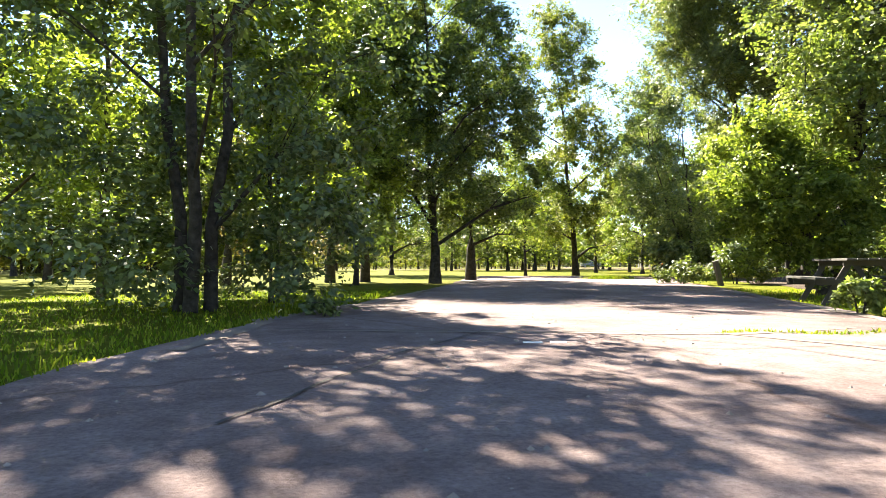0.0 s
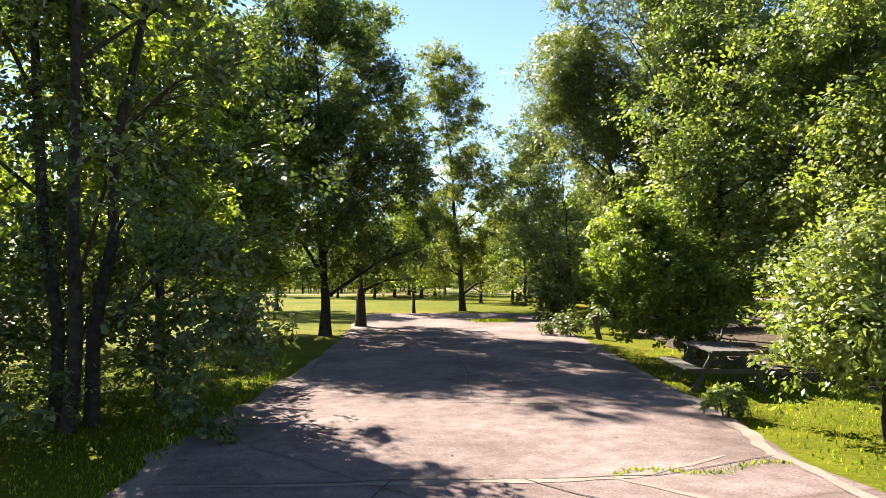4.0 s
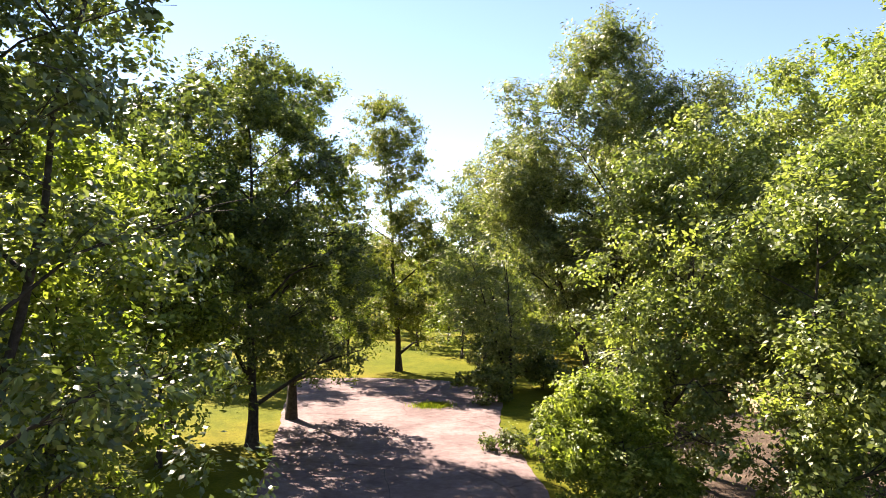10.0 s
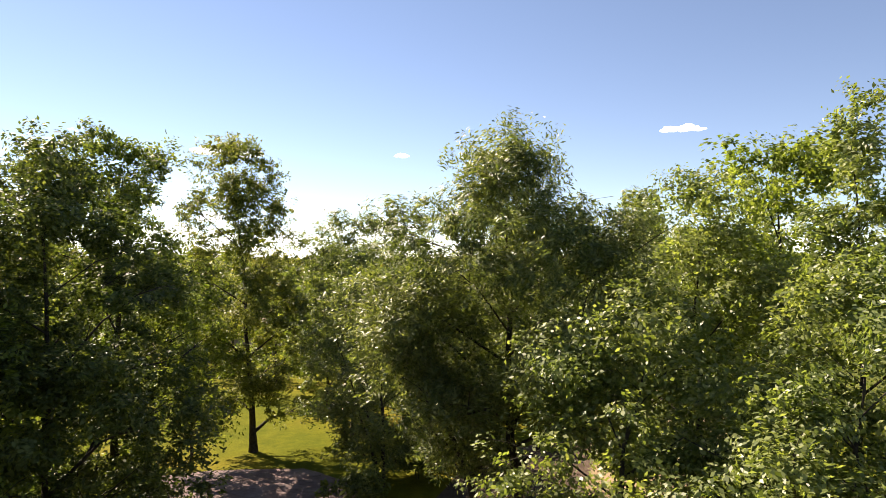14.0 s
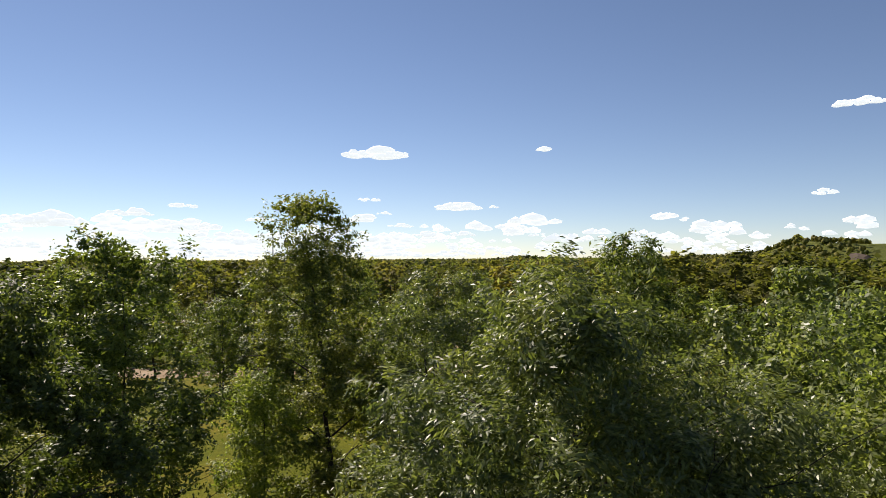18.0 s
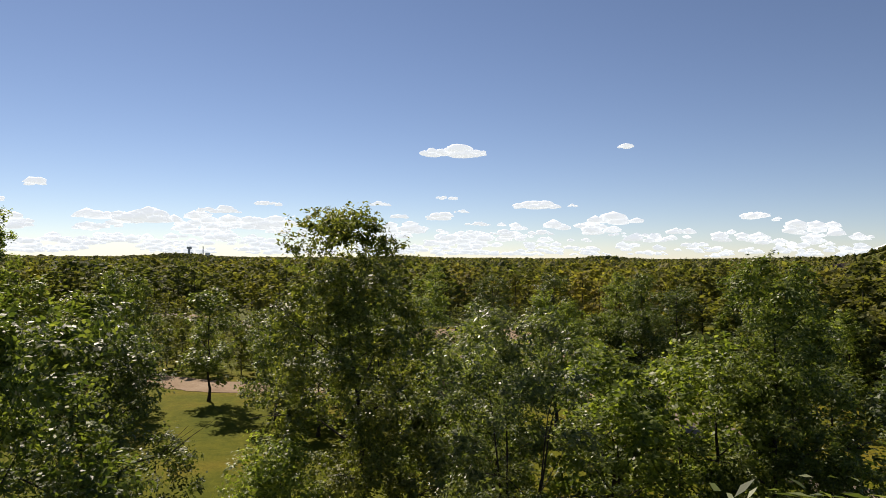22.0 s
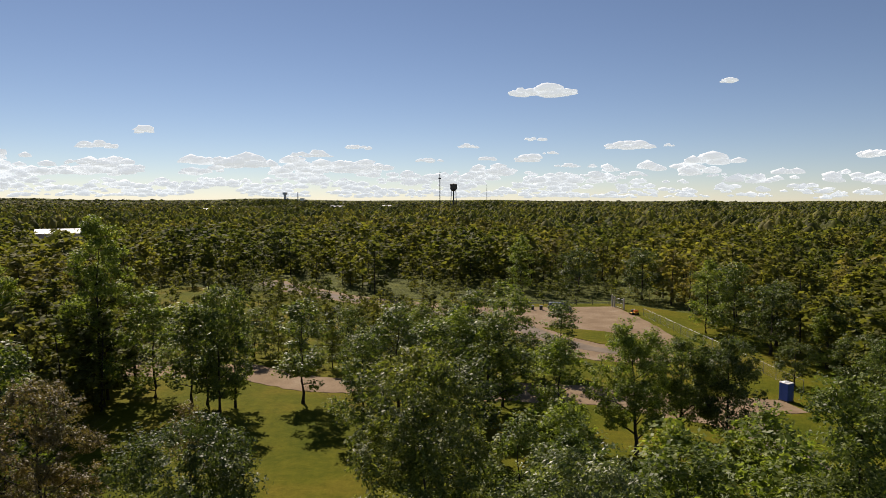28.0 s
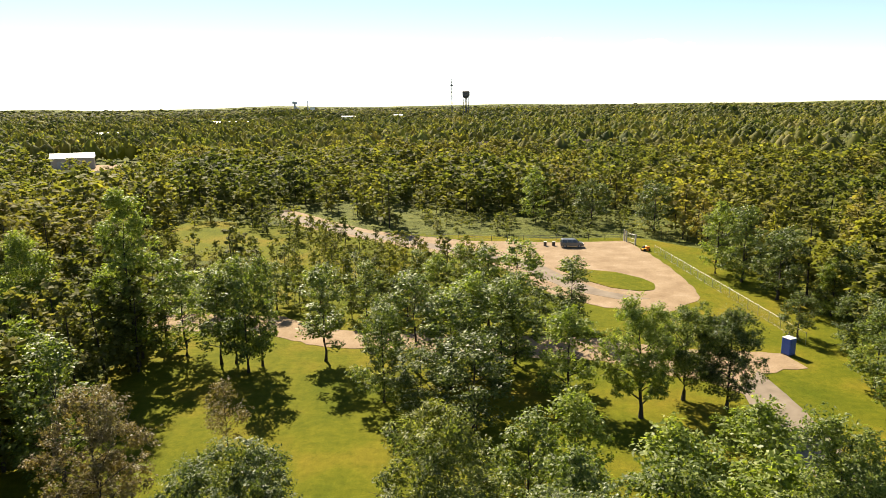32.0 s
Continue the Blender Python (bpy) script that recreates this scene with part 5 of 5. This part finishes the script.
# ---- water tower ----
tower = new("water_tower")
tagged(tower, "dark steel water tower on tall legs", "water tower")
bm = cyl(bmesh.new(), 6.2, 6.4, 8.5, pose(0, 0, 45.2), 20)
cyl(bm, 6.6, 0.4, 1.4, pose(0, 0, 50.2), 20)
cyl(bm, 1.4, 6.2, 4.4, pose(0, 0, 38.8), 20)
part("tank", bm, RUST, tower)
part("walkway", cyl(bmesh.new(), 7, 7, 0.5, pose(0, 0, 39.4), 20), DARK, tower)
part("riser", cyl(bmesh.new(), 1.3, 1.3, 37, pose(0, 0, 18.5), 10), DARK, tower)
for k in range(4):
    a = math.pi / 4 + k * math.pi / 2
    part("leg", rod(bmesh.new(), (math.cos(a) * 8, math.sin(a) * 8, 0), (math.cos(a) * 5.4, math.sin(a) * 5.4, 40), 0.45), DARK, tower)
    a2 = a + math.pi / 2
    part("brace", rod(bmesh.new(), (math.cos(a) * 6.9, math.sin(a) * 6.9, 18), (math.cos(a2) * 6.9, math.sin(a2) * 6.9, 18), 0.2), DARK, tower)
tower.matrix_basis = pose(45, 1200, land(45, 1200) - 3)

mast = new("radio_mast")
tagged(mast, "thin lattice radio mast with antennas", "mast")
for k in range(3):
    a = k * 2.094
    part("leg", rod(bmesh.new(), (math.cos(a) * 1.1, math.sin(a) * 1.1, 0), (math.cos(a) * 0.7, math.sin(a) * 0.7, 66), 0.3), DARK, mast)
for i in range(16):
    z = i * 4.1
    r0, r1 = 1.1 - 0.6 * z / 66, 1.1 - 0.6 * (z + 4.1) / 66
    bm = bmesh.new()
    for k in range(3):
        a, a2 = k * 2.094, (k + 1) * 2.094
        rod(bm, (math.cos(a) * r0, math.sin(a) * r0, z), (math.cos(a2) * r1, math.sin(a2) * r1, z + 4.1), 0.1, 4)
    part("lattice", bm, DARK, mast)
part("antenna_ring", cyl(bmesh.new(), 2.4, 2.4, 1.8, pose(0, 0, 58), 8), DARK, mast)
part("spike", rod(bmesh.new(), (0, 0, 66), (0, 0, 72), 0.15), DARK, mast)
part("cross_antenna", rod(bmesh.new(), (-2.2, 0, 68), (2.2, 0, 68), 0.2), DARK, mast)
mast.matrix_basis = pose(20, 1200, land(20, 1200) - 1)

far_mast = new("radio_mast")
tagged(far_mast, "faint distant radio mast on the horizon", "mast")
part("pole", rod(bmesh.new(), (0, 0, 0), (0, 0, 62), 0.7, 6), STEEL, far_mast)
far_mast.matrix_basis = pose(170, 2000, land(170, 2000))

# ---- rock faces of the old pit ----


def rock_face(label, x0, y0, x1, y1, z0, z1, seed):
    n = 28
    vs, fs = [], []
    for i in range(n + 1):
        s = i / n
        for j in range(6):
            u = j / 5
            p = Vector((x0 + (x1 - x0) * s, y0 + (y1 - y0) * s, z0 + (z1 - z0) * u * (0.8 + 0.4 * noise.noise(Vector((s * 6, seed, 0))))))
            w = noise.noise(p * 0.09 + Vector((seed, 0, 0))) * 9 + u * 10
            vs.append((p.x + w * 0.1, p.y + w, p.z))
    for i in range(n):
        for j in range(5):
            o = i * 6 + j
            fs.append((o, o + 6, o + 7, o + 1))
    return tagged(new("rock_face", mesh_of("rock_face", vs, fs, ROCK)), label, "rock face", kind="structure")


rock_face("dark bare rock face of an old pit", 20, 378, 140, 384, 1, 10, 3)
rock_face("reddish rock wall above the woods", 270, 330, 330, 290, 2, 16, 4)

# ---- clouds ----


def puffs(centres, seed, fine=2):
    """Lumpy flat-based balls round the centres (place, size)."""
    rnd = random.Random(seed)
    base = bmesh.new()
    bmesh.ops.create_icosphere(base, subdivisions=fine, radius=1)
    bv = [v.co.copy() for v in base.verts]
    bf = [tuple(v.index for v in f.verts) for f in base.faces]
    base.free()
    vs, fs = [], []
    for (x, y, z), r in centres:
        o = len(vs)
        off = Vector((rnd.random() * 50, rnd.random() * 50, 0))
        for c in bv:
            k = 1 + 0.35 * noise.noise(c * 1.7 + off)
            zz = c.z * r * k * 0.62
            vs.append((x + c.x * r * k * 1.15, y + c.y * r * k, z + (zz if zz > 0 else zz * 0.3)))
        fs += [tuple(i + o for i in q) for q in bf]
    return vs, fs


def sky_place(az, el, dist):
    return Vector((dist * math.sin(radians(az)), dist * math.cos(radians(az)), 20 + dist * math.tan(radians(el))))


CLOUDS = ((9.5, 9.2, 5.4, 1.5), (16.6, 4.6, 3.9, 1.1), (24.0, 9.4, 1.2, 0.7), (19.7, 4.5, 0.7, 0.4), (-26.6, 4.2, 2.9, 0.9), (-23.3, 5.4, 1.4, 1.1), (-16.1, 3.4, 3.7, 1.9),
          (-10.2, 3.8, 3.7, 0.8), (-6.3, 4.5, 2.0, 0.7), (-0.2, 3.4, 2.2, 0.6), (3.0, 4.6, 1.9, 0.6), (4.8, 3.6, 1.5, 0.7), (8.3, 3.6, 2.2, 1.1), (10.2, 4.0, 1.2, 0.4),
          (8.9, 5.2, 1.7, 0.6), (11.5, 2.9, 2.2, 0.5), (13.8, 2.2, 2.0, 0.8), (17.0, 2.2, 2.0, 0.7), (-27.1, 2.9, 2.9, 0.9), (-4.8, 2.9, 1.5, 0.4), (47.7, 11.3, 3.4, 0.9), (45.4, 4.9, 1.5, 0.8))
D = 4300.0
for i, (az, el, w, h) in enumerate(CLOUDS):
    rnd = random.Random(100 + i)
    cs = []
    half = D * math.tan(radians(w / 2))
    tall = D * math.tan(radians(h))
    for k in range(max(8, int(w * 7))):
        s = rnd.uniform(-1, 1)
        hump = 0.35 + 0.65 * (0.5 + 0.5 * noise.noise(Vector((s * 2.2, i * 3.7, 0)))) * (1 - s * s)
        r = tall * rnd.uniform(0.28, 0.6) * hump * 1.4
        p = sky_place(az, el - h * 0.3, D) + Vector((math.cos(radians(az)), -math.sin(radians(az)), 0)) * (s * half) + Vector((0, 0, tall * rnd.uniform(-0.05, 0.5) * hump))
        cs.append((tuple(p), r))
    tagged(new("cloud", mesh_of("cloud", *puffs(cs, i), CLOUD, True)), "small white fair-weather cumulus cloud", "cloud", "clouds", "structure")
rnd = random.Random(77)
cs = []
for k in range(1500):
    az = rnd.uniform(-62, 62)
    el = 0.25 + 3.0 * rnd.random() ** 1.6
    if az > 16 and rnd.random() < 0.6:
        continue
    if noise.noise(Vector((az * 0.25, el * 1.3, 3))) < -0.28 + 0.16 * el:
        continue
    p = sky_place(az, el, D + 100)
    big = rnd.uniform(16, 44) * (0.55 + 0.36 * el)
    for j in range(4):
        cs.append((tuple(p + Vector((rnd.uniform(-3.2, 3.2) * big, 0, rnd.uniform(-0.3, 0.5) * big))), big * rnd.uniform(0.6, 1.3)))
tagged(new("cloud_bank", mesh_of("cloud_bank", *puffs(cs, 5, 1), CLOUD, True)), "low bank of small white clouds along the horizon", "cloud bank", kind="structure")
